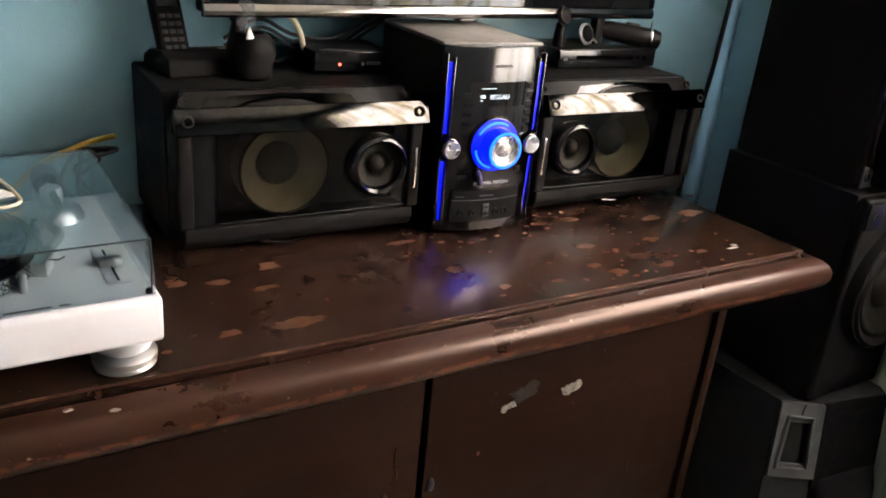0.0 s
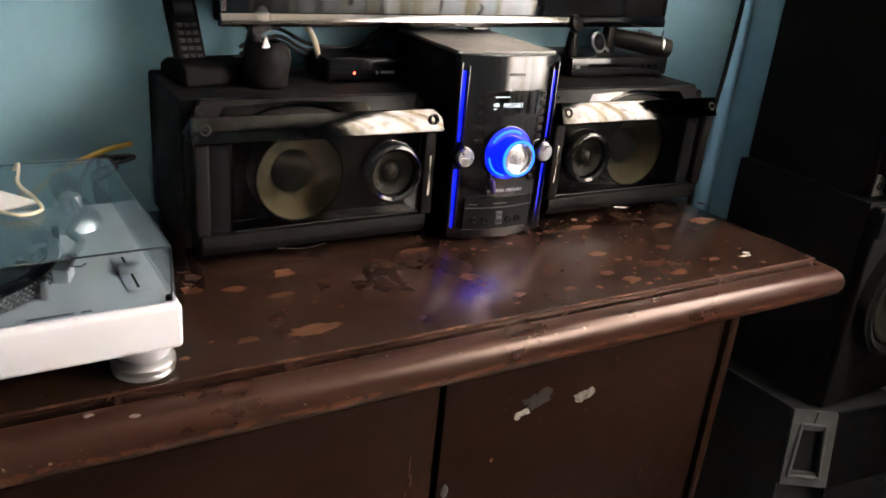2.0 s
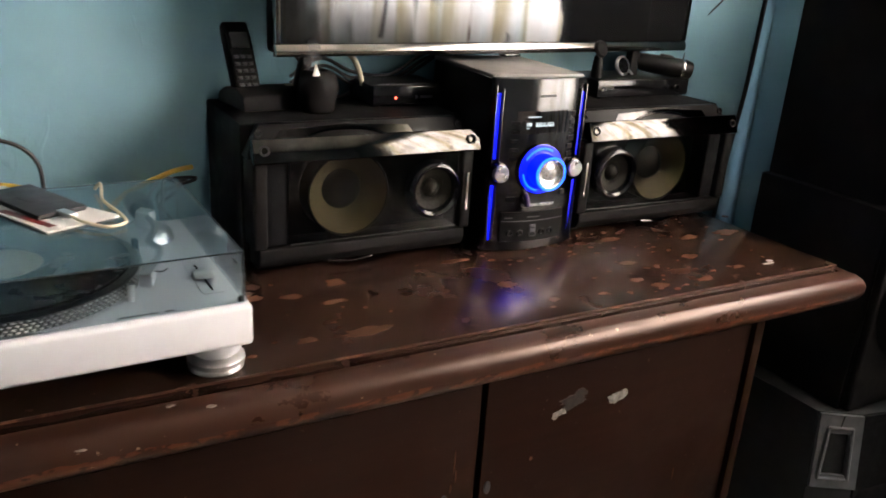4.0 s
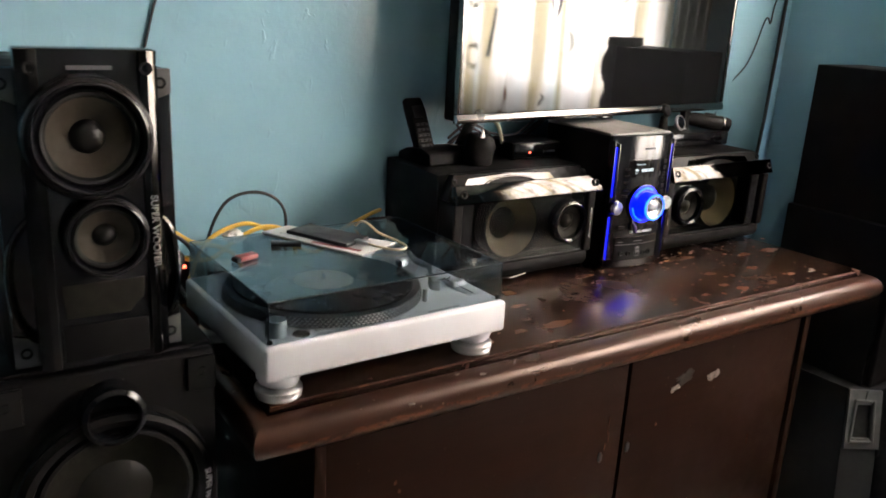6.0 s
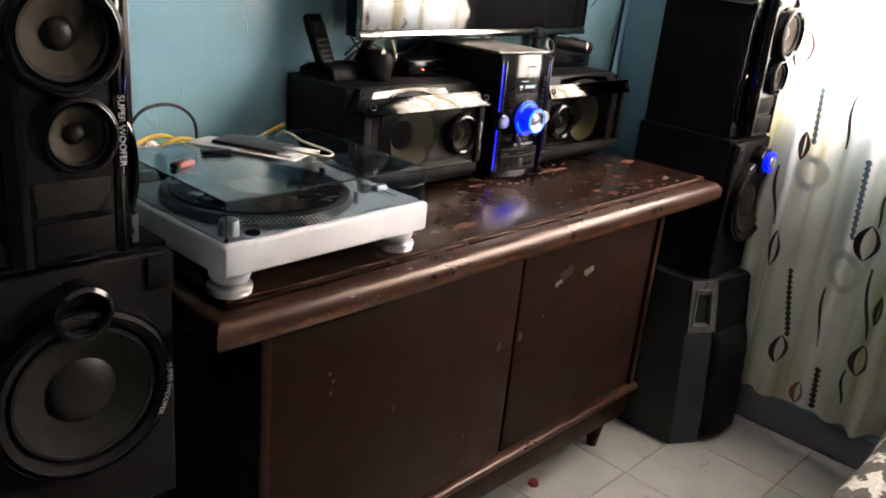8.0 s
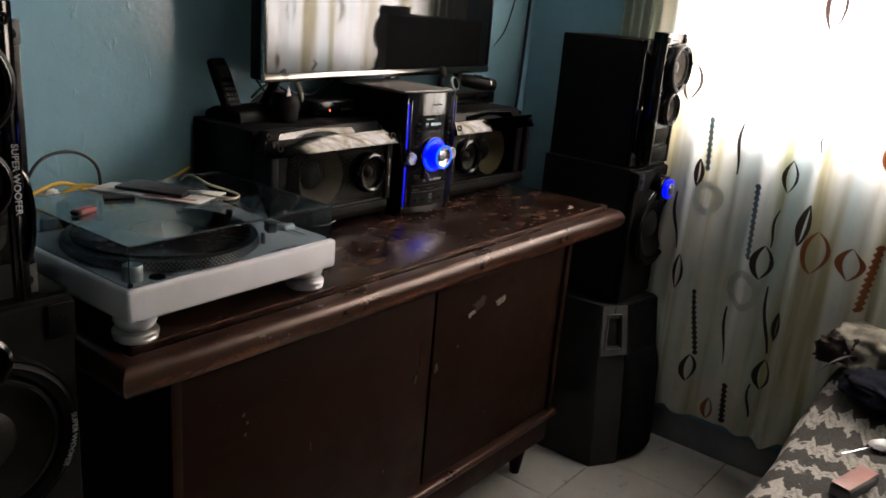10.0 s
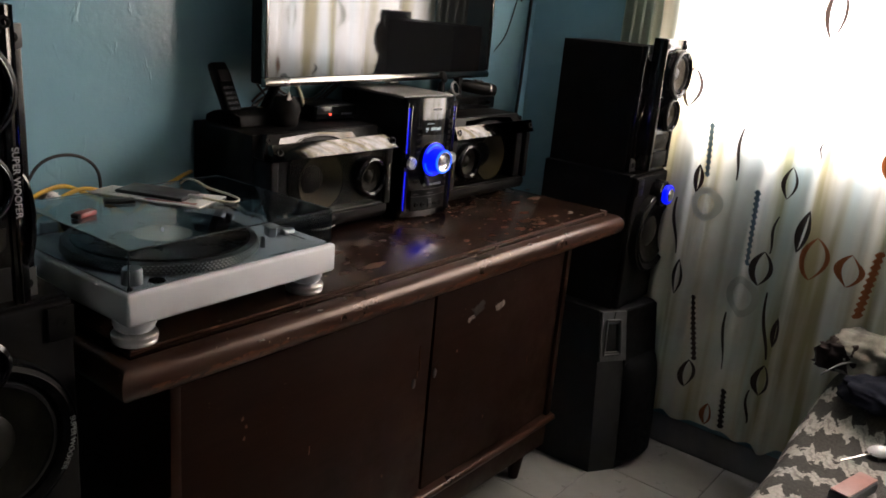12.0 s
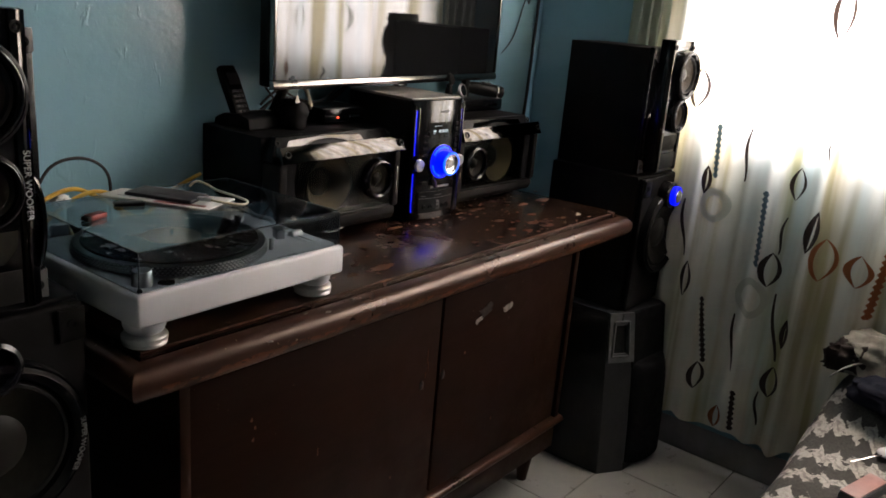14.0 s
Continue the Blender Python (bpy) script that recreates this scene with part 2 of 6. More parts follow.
M_BOX = simple("black_vinyl", (0.0068, 0.0062, 0.0062), 0.55, vary=0.25, scale=18, bumps=0.25, fine=260, dust=0.005, spec=0.07)
M_GLOSS = simple("black_gloss_plastic", (0.007, 0.007, 0.008), 0.14, vary=0.2, scale=14, coat=0.0, dust=0.006, spec=0.4)
M_SATIN = simple("black_satin_plastic", (0.0065, 0.006, 0.006), 0.34, vary=0.25, scale=25, bumps=0.1, dust=0.008, spec=0.11)
M_PIANO = simple("polished_black_front", (0.006, 0.006, 0.007), 0.13, vary=0.2, scale=14, dust=0.004, spec=0.5)
M_RUBBER = simple("black_rubber", (0.010, 0.010, 0.010), 0.75, scale=60, spec=0.12)
M_CHROME = simple("chrome_trim", (0.62, 0.60, 0.57), 0.10, 1.0, vary=0.08, scale=20)
M_SMOKE = simple("smoked_chrome", (0.049, 0.046, 0.043), 0.07, 1.0, vary=0.35, scale=28)
M_PLATE = simple("grey_trim_plate", (0.07, 0.07, 0.07), 0.32, 0.3, vary=0.15, scale=30)
M_BEZEL = simple("silver_bezel", (0.25, 0.235, 0.22), 0.18, 1.0, vary=0.1, scale=20)
M_SILVER = simple("brushed_silver", (0.55, 0.55, 0.55), 0.38, 1.0, vary=0.06, scale=60, bumps=0.02)
M_DULLTOP = simple("dull_grey_paint", (0.16, 0.15, 0.14), 0.45, 0.0, vary=0.3, scale=14, dust=0.15)
def woven_cone():
    """Tan cone behind a punched mesh: rows of small dark holes."""
    m, nt, bs = tree("tan_mesh_cone")
    col = ramp(nt, noise_tex(nt, 40.0, 4.0), [(0.3, (0.24, 0.20, 0.125)), (0.7, (0.33, 0.28, 0.18))])
    co = nt.nodes.new("ShaderNodeTexCoord")
    vo = nt.nodes.new("ShaderNodeTexVoronoi")
    vo.inputs["Scale"].default_value, vo.inputs["Randomness"].default_value = 330.0, 0.12
    nt.links.new(co.outputs["Object"], vo.inputs["Vector"])
    hole = ramp(nt, vo.outputs["Distance"], [(0.30, (0.5,) * 3), (0.46, (0, 0, 0))])
    nt.links.new(mixc(nt, hole, col, (0.03, 0.026, 0.02)), bs.inputs["Base Color"])
    bs.inputs["Roughness"].default_value, bs.inputs["Metallic"].default_value = 0.45, 0.2
    bump(nt, bs, vo.outputs["Distance"], 0.3, 0.001)
    return m


M_CONE = woven_cone()
M_CONE_DARK = simple("dark_speaker_cone", (0.013, 0.012, 0.0095), 0.6, vary=0.3, scale=60, bumps=0.6, fine=520, spec=0.07)
M_CONE_DIM = simple("brown_speaker_cone", (0.035, 0.028, 0.020), 0.65, vary=0.25, scale=40, bumps=0.7, fine=520, spec=0.15)
M_DUSTCAP = simple("dust_cap", (0.011, 0.0095, 0.008), 0.38, vary=0.2, spec=0.25)
M_WHITE = simple("cool_white_plastic", (0.54, 0.54, 0.57), 0.45, vary=0.06, scale=8, bumps=0.05, dust=0.03)
M_DECK = simple("silver_deck_paint", (0.50, 0.50, 0.53), 0.34, 0.0, vary=0.06, scale=9, dust=0.04)
M_VINYL = simple("black_vinyl_record", (0.010, 0.008, 0.008), 0.25, vary=0.2, scale=30, coat=0.1)
M_LABEL = simple("record_label_paper", (0.24, 0.22, 0.19), 0.7, vary=0.1, scale=50)
M_PLATTER = simple("cast_aluminium", (0.12, 0.12, 0.12), 0.4, 1.0, vary=0.1)
M_LID = tinted_lid()
M_LIDEDGE = simple("smoked_edge", (0.045, 0.055, 0.06), 0.2, vary=0.2)
M_SMOKED = smoked("smoked_speaker_cover", (0.60, 0.59, 0.56))
M_GREY = simple("grey_moulded_plastic", (0.019, 0.019, 0.020), 0.5, vary=0.15, scale=25, bumps=0.35, fine=300, dust=0.02, spec=0.3)
M_GREY_L = simple("pale_grey_plastic", (0.060, 0.060, 0.064), 0.5, vary=0.25, scale=25, bumps=0.35, fine=300, dust=0.05)
M_GRILLE = simple("black_grille_cloth", (0.006, 0.006, 0.0065), 0.8, scale=60, bumps=0.8, fine=700, spec=0.06)
M_PCB = simple("white_card_paper", (0.58, 0.565, 0.55), 0.8, vary=0.08, scale=12, bumps=0.1)
M_RED = simple("red_plastic", (0.18, 0.011, 0.010), 0.35, vary=0.15)
M_NAVY = simple("dark_grey_case", (0.014, 0.013, 0.017), 0.55, vary=0.3, scale=20, bumps=0.3)
M_PLUM = simple("dark_purple_rubber", (0.035, 0.012, 0.060), 0.5)
M_YELLOW = simple("yellow_cable", (0.48, 0.30, 0.035), 0.5, vary=0.15)
M_CREAM = simple("cream_cable", (0.52, 0.46, 0.33), 0.5, vary=0.12)
M_BLACKC = simple("black_cable", (0.012, 0.012, 0.013), 0.5)
M_PRINT_W = simple("white_print", (0.62, 0.60, 0.55), 0.6, vary=0.05)
M_DOT = simple("dull_silver_dots", (0.30, 0.30, 0.30), 0.45, 0.3)
M_PRINT_D = simple("dark_print", (0.10, 0.10, 0.11), 0.6, vary=0.05)
M_LCD = simple("screen_glass", (0.006, 0.006, 0.0065), 0.035, vary=0.1, scale=4)
M_LCD.node_tree.nodes["Principled BSDF"].inputs["IOR"].default_value = 1.60
M_BLUE = glowing("blue_light", (0.0, 0.005, 1.0), 1.15)
M_CYAN = glowing("pale_blue_light", (0.006, 0.10, 1.0), 1.8)
M_DISP = glowing("display_light", (0.75, 0.85, 0.9), 0.42)
M_LENS = simple("polished_dial_face", (0.80, 0.79, 0.86), 0.24, 0.85, vary=0.25, scale=120, bumps=0.15, fine=160)
M_STRIP = glowing("blue_strip_light", (0.0, 0.005, 1.0), 0.9)
M_KNOB = simple("silver_knob", (0.66, 0.66, 0.67), 0.30, 1.0, vary=0.08, scale=90)
M_LED = glowing("red_light", (1.0, 0.06, 0.03), 6.0)
# fold shading is put into the cloth colour, over the modelled folds
M_CURTAIN = cloth("cream_curtain", (0.86, 0.825, 0.735), 0.54, 0.03, fold_shade=0.42)
M_SHEER = cloth("green_grey_curtain_edge", (0.50, 0.52, 0.42), 0.5)
M_P_BROWN = cloth("print_brown", (0.045, 0.030, 0.026), 0.35)
M_P_ORANGE = cloth("print_orange", (0.34, 0.11, 0.035), 0.4)
M_P_BLUE = cloth("print_slate", (0.10, 0.15, 0.18), 0.4)
M_P_PALE = cloth("print_pale_grey", (0.60, 0.60, 0.53), 0.52)
M_THROW = throw_cloth()
M_SOFA = simple("sofa_fabric", (0.10, 0.075, 0.06), 0.9, vary=0.2, scale=20, bumps=0.6)
M_PINK = simple("dusty_pink_case", (0.34, 0.17, 0.15), 0.4, vary=0.12)
M_BAG = simple("dark_navy_fabric", (0.008, 0.009, 0.015), 0.9, vary=0.3, scale=30, bumps=0.6, spec=0.1)
M_STRAP = simple("grey_strap", (0.24, 0.215, 0.20), 0.8, vary=0.12, bumps=0.4, fine=500)
M_CREAMCLOTH = simple("cream_print_cloth", (0.26, 0.24, 0.20), 0.9, vary=0.5, scale=22, bumps=0.4)
M_GROUND = simple("outdoor_paving", (0.22, 0.21, 0.19), 0.9, vary=0.2, scale=2)
M_FRAME = simple("window_frame_paint", (0.35, 0.33, 0.29), 0.5)
M_PLASTICBAG = cloth("clear_plastic_bag", (0.45, 0.45, 0.45), 0.3, 0.8)


# ---------------------------------------------------------------- mesh helpers
def shade(me, angle=40):
    me.shade_smooth()
    me.set_sharp_from_angle(angle=radians(angle))


def link(name, bm, material, smooth=40):
    me = bpy.data.meshes.new(name)
    bmesh.ops.recalc_face_normals(bm, faces=bm.faces)
    bm.to_mesh(me)
    bm.free()
    me.materials.append(material)
    if smooth:
        shade(me, smooth)
    return new(name, me)


def part(name, bm, material, parent, label="", smooth=40):
    ob = link(name, bm, material, smooth)
    ob.parent = parent
    if label:
        tagged(ob, label)
    return ob


def thing(name, m, label, category, group="", kind=""):
    e = new(name)
    e.empty_display_size = 0.05
    e.matrix_world = m
    return tagged(e, label, category, group, kind)


def box(x0, x1, y0, y1, z0, z1, bev=0.0, seg=2, bm=None):
    b = bmesh.new()
    bmesh.ops.create_cube(b, size=1.0)
    for v in b.verts:
        v.co = Vector(((x0 + x1) / 2 + v.co.x * (x1 - x0), (y0 + y1) / 2 + v.co.y * (y1 - y0), (z0 + z1) / 2 + v.co.z * (z1 - z0)))
    if bev:
        bmesh.ops.bevel(b, geom=b.edges[:], offset=bev, segments=seg, affect="EDGES", profile=0.5)
    return merge(bm, b)


def merge(bm, b):
    if bm is None:
        return b
    me = bpy.data.meshes.new("tmp")
    b.to_mesh(me)
    b.free()
    bm.from_mesh(me)
    bpy.data.meshes.remove(me)
    return bm


def prism(pts, axis, a, b_, bev=0.0, seg=2, bm=None):
    """A closed outline pushed from a to b_ along an axis; the outline lies in the other two axes, in order."""
    b = bmesh.new()

    def at(p, q):
        return {"x": (q, p[0], p[1]), "y": (p[0], q, p[1]), "z": (p[0], p[1], q)}[axis]
    lo = [b.verts.new(at(p, a)) for p in pts]
    hi = [b.verts.new(at(p, b_)) for p in pts]
    n = len(pts)
    b.faces.new(lo)
    b.faces.new(hi)
    for i in range(n):
        b.faces.new((lo[i], lo[(i + 1) % n], hi[(i + 1) % n], hi[i]))
    bmesh.ops.recalc_face_normals(b, faces=b.faces)
    if bev:
        bmesh.ops.bevel(b, geom=[e for e in b.edges if e.calc_face_angle(0) > 0.5], offset=bev, segments=seg, affect="EDGES", profile=0.5)
    return merge(bm, b)


def lathe(profile, m=None, seg=40, bm=None):
    """Turns (radius, height) pairs round z, then places the result by m."""
    b = bmesh.new()
    rings = []
    for r, h in profile:
        if r < 1e-6:
            rings.append([b.verts.new((0, 0, h))])
        else:
            rings.append([b.verts.new((r * math.cos(k * math.tau / seg), r * math.sin(k * math.tau / seg), h)) for k in range(seg)])
    for p, q in zip(rings, rings[1:]):
        for k in range(seg):
            k2 = (k + 1) % seg
            if len(p) == 1 and len(q) > 1:
                b.faces.new((p[0], q[k2], q[k]))
            elif len(q) == 1 and len(p) > 1:
                b.faces.new((p[k], p[k2], q[0]))
            elif len(p) > 1:
                b.faces.new((p[k], p[k2], q[k2], q[k]))
    if m is not None:
        b.transform(m)
    return merge(bm, b)


def spline(pts, n=10):
    pts = [Vector(p) for p in pts]
    out = []
    for i in range(len(pts) - 1):
        p0, p1, p2, p3 = pts[max(i - 1, 0)], pts[i], pts[i + 1], pts[min(i + 2, len(pts) - 1)]
        for k in range(n):
            t = k / n
            out.append(0.5 * (2 * p1 + (p2 - p0) * t + (2 * p0 - 5 * p1 + 4 * p2 - p3) * t * t + (3 * p1 - p0 - 3 * p2 + p3) * t ** 3))
    out.append(pts[-1])
    return out


def tube(pts, r, seg=8, n=10, bm=None):
    b = bmesh.new()
    line = spline(pts, n)
    rings = []
    up = Vector((0.13, 0.21, 0.97))
    for i, p in enumerate(line):
        d = (line[min(i + 1, len(line) - 1)] - line[max(i - 1, 0)]).normalized()
        u = d.cross(up).normalized()
        v = u.cross(d).normalized()
        up = v
        rings.append([b.verts.new(p + r * (math.cos(a) * u + math.sin(a) * v)) for a in (k * math.tau / seg for k in range(seg))])
    for p, q in zip(rings, rings[1:]):
        for k in range(seg):
            b.faces.new((p[k], p[(k + 1) % seg], q[(k + 1) % seg], q[k]))
    b.faces.new(rings[0])
    b.faces.new(rings[-1][::-1])
    return merge(bm, b)


def words(text, size, m, material, parent, name="lettering", depth=0.0006, stretch=1.0):
    cu = bpy.data.curves.new(name, "FONT")
    cu.body, cu.size, cu.extrude = text, size, depth
    cu.align_x, cu.align_y = "CENTER", "CENTER"
    tmp = bpy.data.objects.new(name, cu)
    scene.collection.objects.link(tmp)
    me = bpy.data.meshes.new_from_object(tmp.evaluated_get(bpy.context.evaluated_depsgraph_get()))
    bpy.data.objects.remove(tmp)
    me.transform(m @ Matrix.Diagonal((stretch, 1, 1, 1)))
    me.materials.clear()
    me.materials.append(material)
    ob = new(name, me)
    ob.parent = parent
    return ob


FACE = pose(0, 0, 0, 90)  # turns a lathe's axis z to face -y


def at_face(x, y, z):
    return Matrix.Translation((x, y, z)) @ FACE


# ---------------------------------------------------------------- the room
T = 0.88          # height of the sideboard's top
WX, WY = 2.00, 0.595   # inner faces of the window wall and the back wall
tagged(link("wall_north", box(-2.2, 2.3, WY, WY + 0.15, -0.02, 2.75), M_WALL, 0), "glossy blue painted wall with brush marks", "wall", kind="structure")
tagged(link("wall_west", box(-2.35, -2.2, -3.2, WY + 0.15, -0.02, 2.75), M_PLAIN, 0), "plain unseen wall, toned dark to cut the fill light", "wall", kind="structure")
tagged(link("wall_south", box(-2.35, 2.3, -3.35, -3.2, -0.02, 2.75), M_PLAIN, 0), "plain unseen wall behind the sofa, toned dark to cut the fill light", "wall", kind="structure")
OY0, OY1, OZ0, OZ1 = -1.86, 0.02, 1.12, 2.25
wall_e = box(WX, WX + 0.28, OY1, WY, -0.02, 2.75)
box(WX, WX + 0.28, -3.2, OY0, -0.02, 2.75, bm=wall_e)
box(WX, WX + 0.28, OY0, OY1, OZ1, 2.75, bm=wall_e)
box(WX, WX + 0.28, OY0, OY1, -0.02, OZ0, bm=wall_e)
tagged(link("wall_east", wall_e, M_WALL, 0), "blue painted wall with a wide window opening", "wall", kind="structure")
tagged(link("ceiling", box(-2.35, 2.3, -3.35, WY + 0.15, 2.75, 2.9), M_CEIL, 0), "plain unseen ceiling, greyed to cut the fill light", "ceiling", kind="structure")
tagged(link("window_ledge", box(WX - 0.012, WX + 0.28, OY0 - 0.3, WY - 0.002, 0.108, 0.14, 0.006), M_LEDGE), "low blue painted ledge under the curtain", "ledge", kind="structure")
tagged(link("baseboard", box(WX - 0.006, WX + 0.27, OY0 - 0.3, WY - 0.004, -0.01, 0.106, 0.002), M_SKIRT), "grey skirting under the window ledge", "baseboard", kind="structure")

w1 = thing("window_1", pose(WX + 0.24, 0, 0), "wide painted window behind the curtain", "window", kind="structure")
fr = box(-0.03, 0.03, OY0, OY0 + 0.05, OZ0, OZ1, 0.003)
box(-0.03, 0.03, OY1 - 0.05, OY1, OZ0, OZ1, 0.003, bm=fr)
box(-0.03, 0.03, OY0 + 0.05, OY1 - 0.05, OZ1 - 0.05, OZ1, 0.003, bm=fr)
box(-0.03, 0.03, OY0 + 0.05, OY1 - 0.05, OZ0, OZ0 + 0.05, 0.003, bm=fr)
part("window_frame", fr, M_FRAME, w1)
part("window_mullion", box(-0.02, 0.02, -0.945, -0.895, OZ0 + 0.05, OZ1 - 0.05, 0.003), M_FRAME, w1)

tagged(link("ground", box(2.3, 60, -40, 40, -0.4, -0.2), M_GROUND, 0), "pale paved ground outside the window", "ground", kind="structure")

# floor: grout bed and single tiles
TS = 0.33
floor_bed = tagged(link("floor", box(-2.35, 2.3, -3.35, WY + 0.15, -0.12, -0.004), M_GROUT, 0), "pale glazed square floor tiles with dark joints", "floor", kind="structure")


# ---------------------------------------------------------------- sideboard
def sideboard():
    s = thing("sideboard", pose(0, 0, 0), "dark brown varnished wooden sideboard with a worn flaked top", "sideboard")
    X0, X1 = 0.04, 1.60
    # raised top panel
    part("top_panel", prism([(X0, 0.0), (X1, 0.0), (X1 - 0.022, 0.56), (X0, 0.56)], "z", T - 0.020, T, 0.003), M_TOP, s, "flat top with varnish flaked to bare wood")
    part("worn_edge", box(X0 + 0.002, X1 - 0.002, -0.0008, 0.0018, T - 0.0025, T + 0.0005, 0.0005), M_EDGE, s, "top edge rubbed to bare wood")
    # rounded nosing that runs round the front and ends
    prof = [(0.003, -0.020), (0.0045, -0.0125), (0.014, -0.0105), (0.027, -0.014), (0.037, -0.022), (0.043, -0.034), (0.043, -0.048), (0.037, -0.061), (0.026, -0.070), (0.010, -0.076), (-0.035, -0.078), (-0.035, -0.021), (0.0, -0.0205)]
    b = bmesh.new()
    path = [((X0, 0.56), (-1, 0)), ((X0, 0.0), (-1, -1)), ((X1, 0.0), (1, -1)), ((X1 - 0.022, 0.56), (1, 0))]
    rings = []
    for (px, py), (dx, dy) in path:
        rings.append([b.verts.new((px + dx * o * 0.92, py + dy * o, T + z)) for o, z in prof])
    for p, q in zip(rings, rings[1:]):
        for k in range(len(prof)):
            b.faces.new((p[k], p[(k + 1) % len(prof)], q[(k + 1) % len(prof)], q[k]))
    b.faces.new(rings[0])
    b.faces.new(rings[-1])
    part("nosing", b, M_NOSE, s, "rounded edge moulding rubbed bare along its belly", 50)
    # worn belly of the nosing
    b = bmesh.new()
    low = [(0.0432, -0.0455), (0.0434, -0.0482), (0.0374, -0.0613), (0.0264, -0.0704), (0.010, -0.0764)]
    n = 90
    cols = []
    for k in range(n + 1):
        x = X0 + 0.01 + (X1 - 0.02 - X0) * k / n
        up = 0.005 * noise.noise(Vector((x * 14, 3.0, 0))) + 0.003 * noise.noise(Vector((x * 60, 9.0, 0)))
        row = []
        for i, (o, z) in enumerate(low):
            row.append(b.verts.new((x, -o - 0.0005, T + z + (up if i == 0 else 0.0))))
        cols.append(row)
    for p, q in zip(cols, cols[1:]):
        for i in range(len(low) - 1):
            b.faces.new((p[i], p[i + 1], q[i + 1], q[i]))
    part("worn_belly", b, M_BELLY, s, "moulding belly rubbed to reddish bare wood", 50)
    # carcass
    BX0, BX1, BY = 0.125, 1.465, 0.03
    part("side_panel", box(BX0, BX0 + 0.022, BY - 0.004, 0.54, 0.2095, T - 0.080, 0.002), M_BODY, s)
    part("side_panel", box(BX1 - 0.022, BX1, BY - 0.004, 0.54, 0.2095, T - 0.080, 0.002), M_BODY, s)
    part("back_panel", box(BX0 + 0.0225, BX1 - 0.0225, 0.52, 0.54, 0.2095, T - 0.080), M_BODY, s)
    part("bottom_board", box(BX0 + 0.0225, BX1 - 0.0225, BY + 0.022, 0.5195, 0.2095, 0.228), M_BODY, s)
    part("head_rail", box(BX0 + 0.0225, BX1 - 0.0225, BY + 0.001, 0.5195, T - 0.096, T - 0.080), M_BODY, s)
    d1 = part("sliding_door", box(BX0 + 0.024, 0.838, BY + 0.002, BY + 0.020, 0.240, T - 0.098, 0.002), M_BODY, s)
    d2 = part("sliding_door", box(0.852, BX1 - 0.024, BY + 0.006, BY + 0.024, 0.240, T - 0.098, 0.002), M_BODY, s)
    for d, x, y in ((d1, 0.782, BY + 0.002), (d2, 0.866, BY + 0.006)):
        part("lock", lathe([(0.0, 0.003), (0.006, 0.003), (0.0085, 0.0015), (0.0085, -0.002)], at_face(x, y, 0.566) @ Matrix.Diagonal((0.75, 1.5, 1, 1)), 20), M_PLATE, d, "small worn metal keyhole plate")
    # bottom moulding, plinth and feet
    pr = [(BY - 0.004, 0.2385), (BY - 0.014, 0.236), (BY - 0.019, 0.229), (BY - 0.018, 0.221), (BY - 0.010, 0.214), (BY + 0.02, 0.210), (BY + 0.02, 0.2385)]
    part("base_moulding", prism(pr, "x", BX0 - 0.012, BX1 + 0.012, 0.002), M_NOSE, s, "rubbed base moulding")
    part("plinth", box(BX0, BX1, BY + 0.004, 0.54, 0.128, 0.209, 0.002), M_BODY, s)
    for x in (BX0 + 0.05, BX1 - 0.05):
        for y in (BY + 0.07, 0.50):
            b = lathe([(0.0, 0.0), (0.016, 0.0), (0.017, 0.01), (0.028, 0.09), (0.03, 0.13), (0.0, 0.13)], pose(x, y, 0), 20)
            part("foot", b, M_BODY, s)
    # flakes worn to bare wood
    rnd = random.Random(4)
    spots = [(0.652, 0.062, 0.050, 0.020), (0.534, 0.225, 0.018, 0.016), (0.646, 0.175, 0.030, 0.010), (0.677, 0.242, 0.022, 0.018), (0.565, 0.065, 0.020, 0.012),
             (0.941, 0.139, 0.022, 0.016), (0.979, 0.060, 0.016, 0.010), (1.209, 0.147, 0.026, 0.012), (1.348, 0.134, 0.026, 0.014), (1.533, 0.219, 0.050, 0.020),
             (1.191, 0.044, 0.022, 0.016), (1.292, 0.038, 0.026, 0.012), (0.593, 0.213, 0.024, 0.012), (1.165, 0.077, 0.02, 0.012), (0.904, 0.262, 0.040, 0.010),
             (1.263, 0.262, 0.034, 0.012), (1.189, 0.262, 0.02, 0.010), (1.071, 0.050, 0.014, 0.008), (1.40, 0.06, 0.018, 0.01), (1.43, 0.22, 0.03, 0.014)]
    spots = [(px, py, pa * 0.78, pc * 0.72) for px, py, pa, pc in spots]
    for _ in range(95):
        g = rnd.choice(((1.25, 0.06), (1.20, 0.20), (0.62, 0.15), (1.32, 0.25), (1.02, 0.20), (1.28, 0.07), (1.38, 0.24), (1.12, 0.26)))
        w = rnd.uniform(0.002, 0.008)
        spots.append((g[0] + rnd.gauss(0, 0.10), min(0.30, max(0.02, g[1] + rnd.gauss(0, 0.05))), w, w * rnd.uniform(0.4, 0.8)))
    for x, y, a, c in spots:
        part("bare_patch", flake(rnd, a, c, (x, y, T + 0.0004)), M_BARE, s, "varnish flaked to bare wood", 0)
    for x, y, a, c in ((1.468, 0.052, 0.014, 0.004), (1.485, 0.062, 0.008, 0.004)):
        part("paint_mark", flake(rnd, a, c, (x, y, T + 0.0004)), M_WPAINT, s, "pale paint mark", 0)
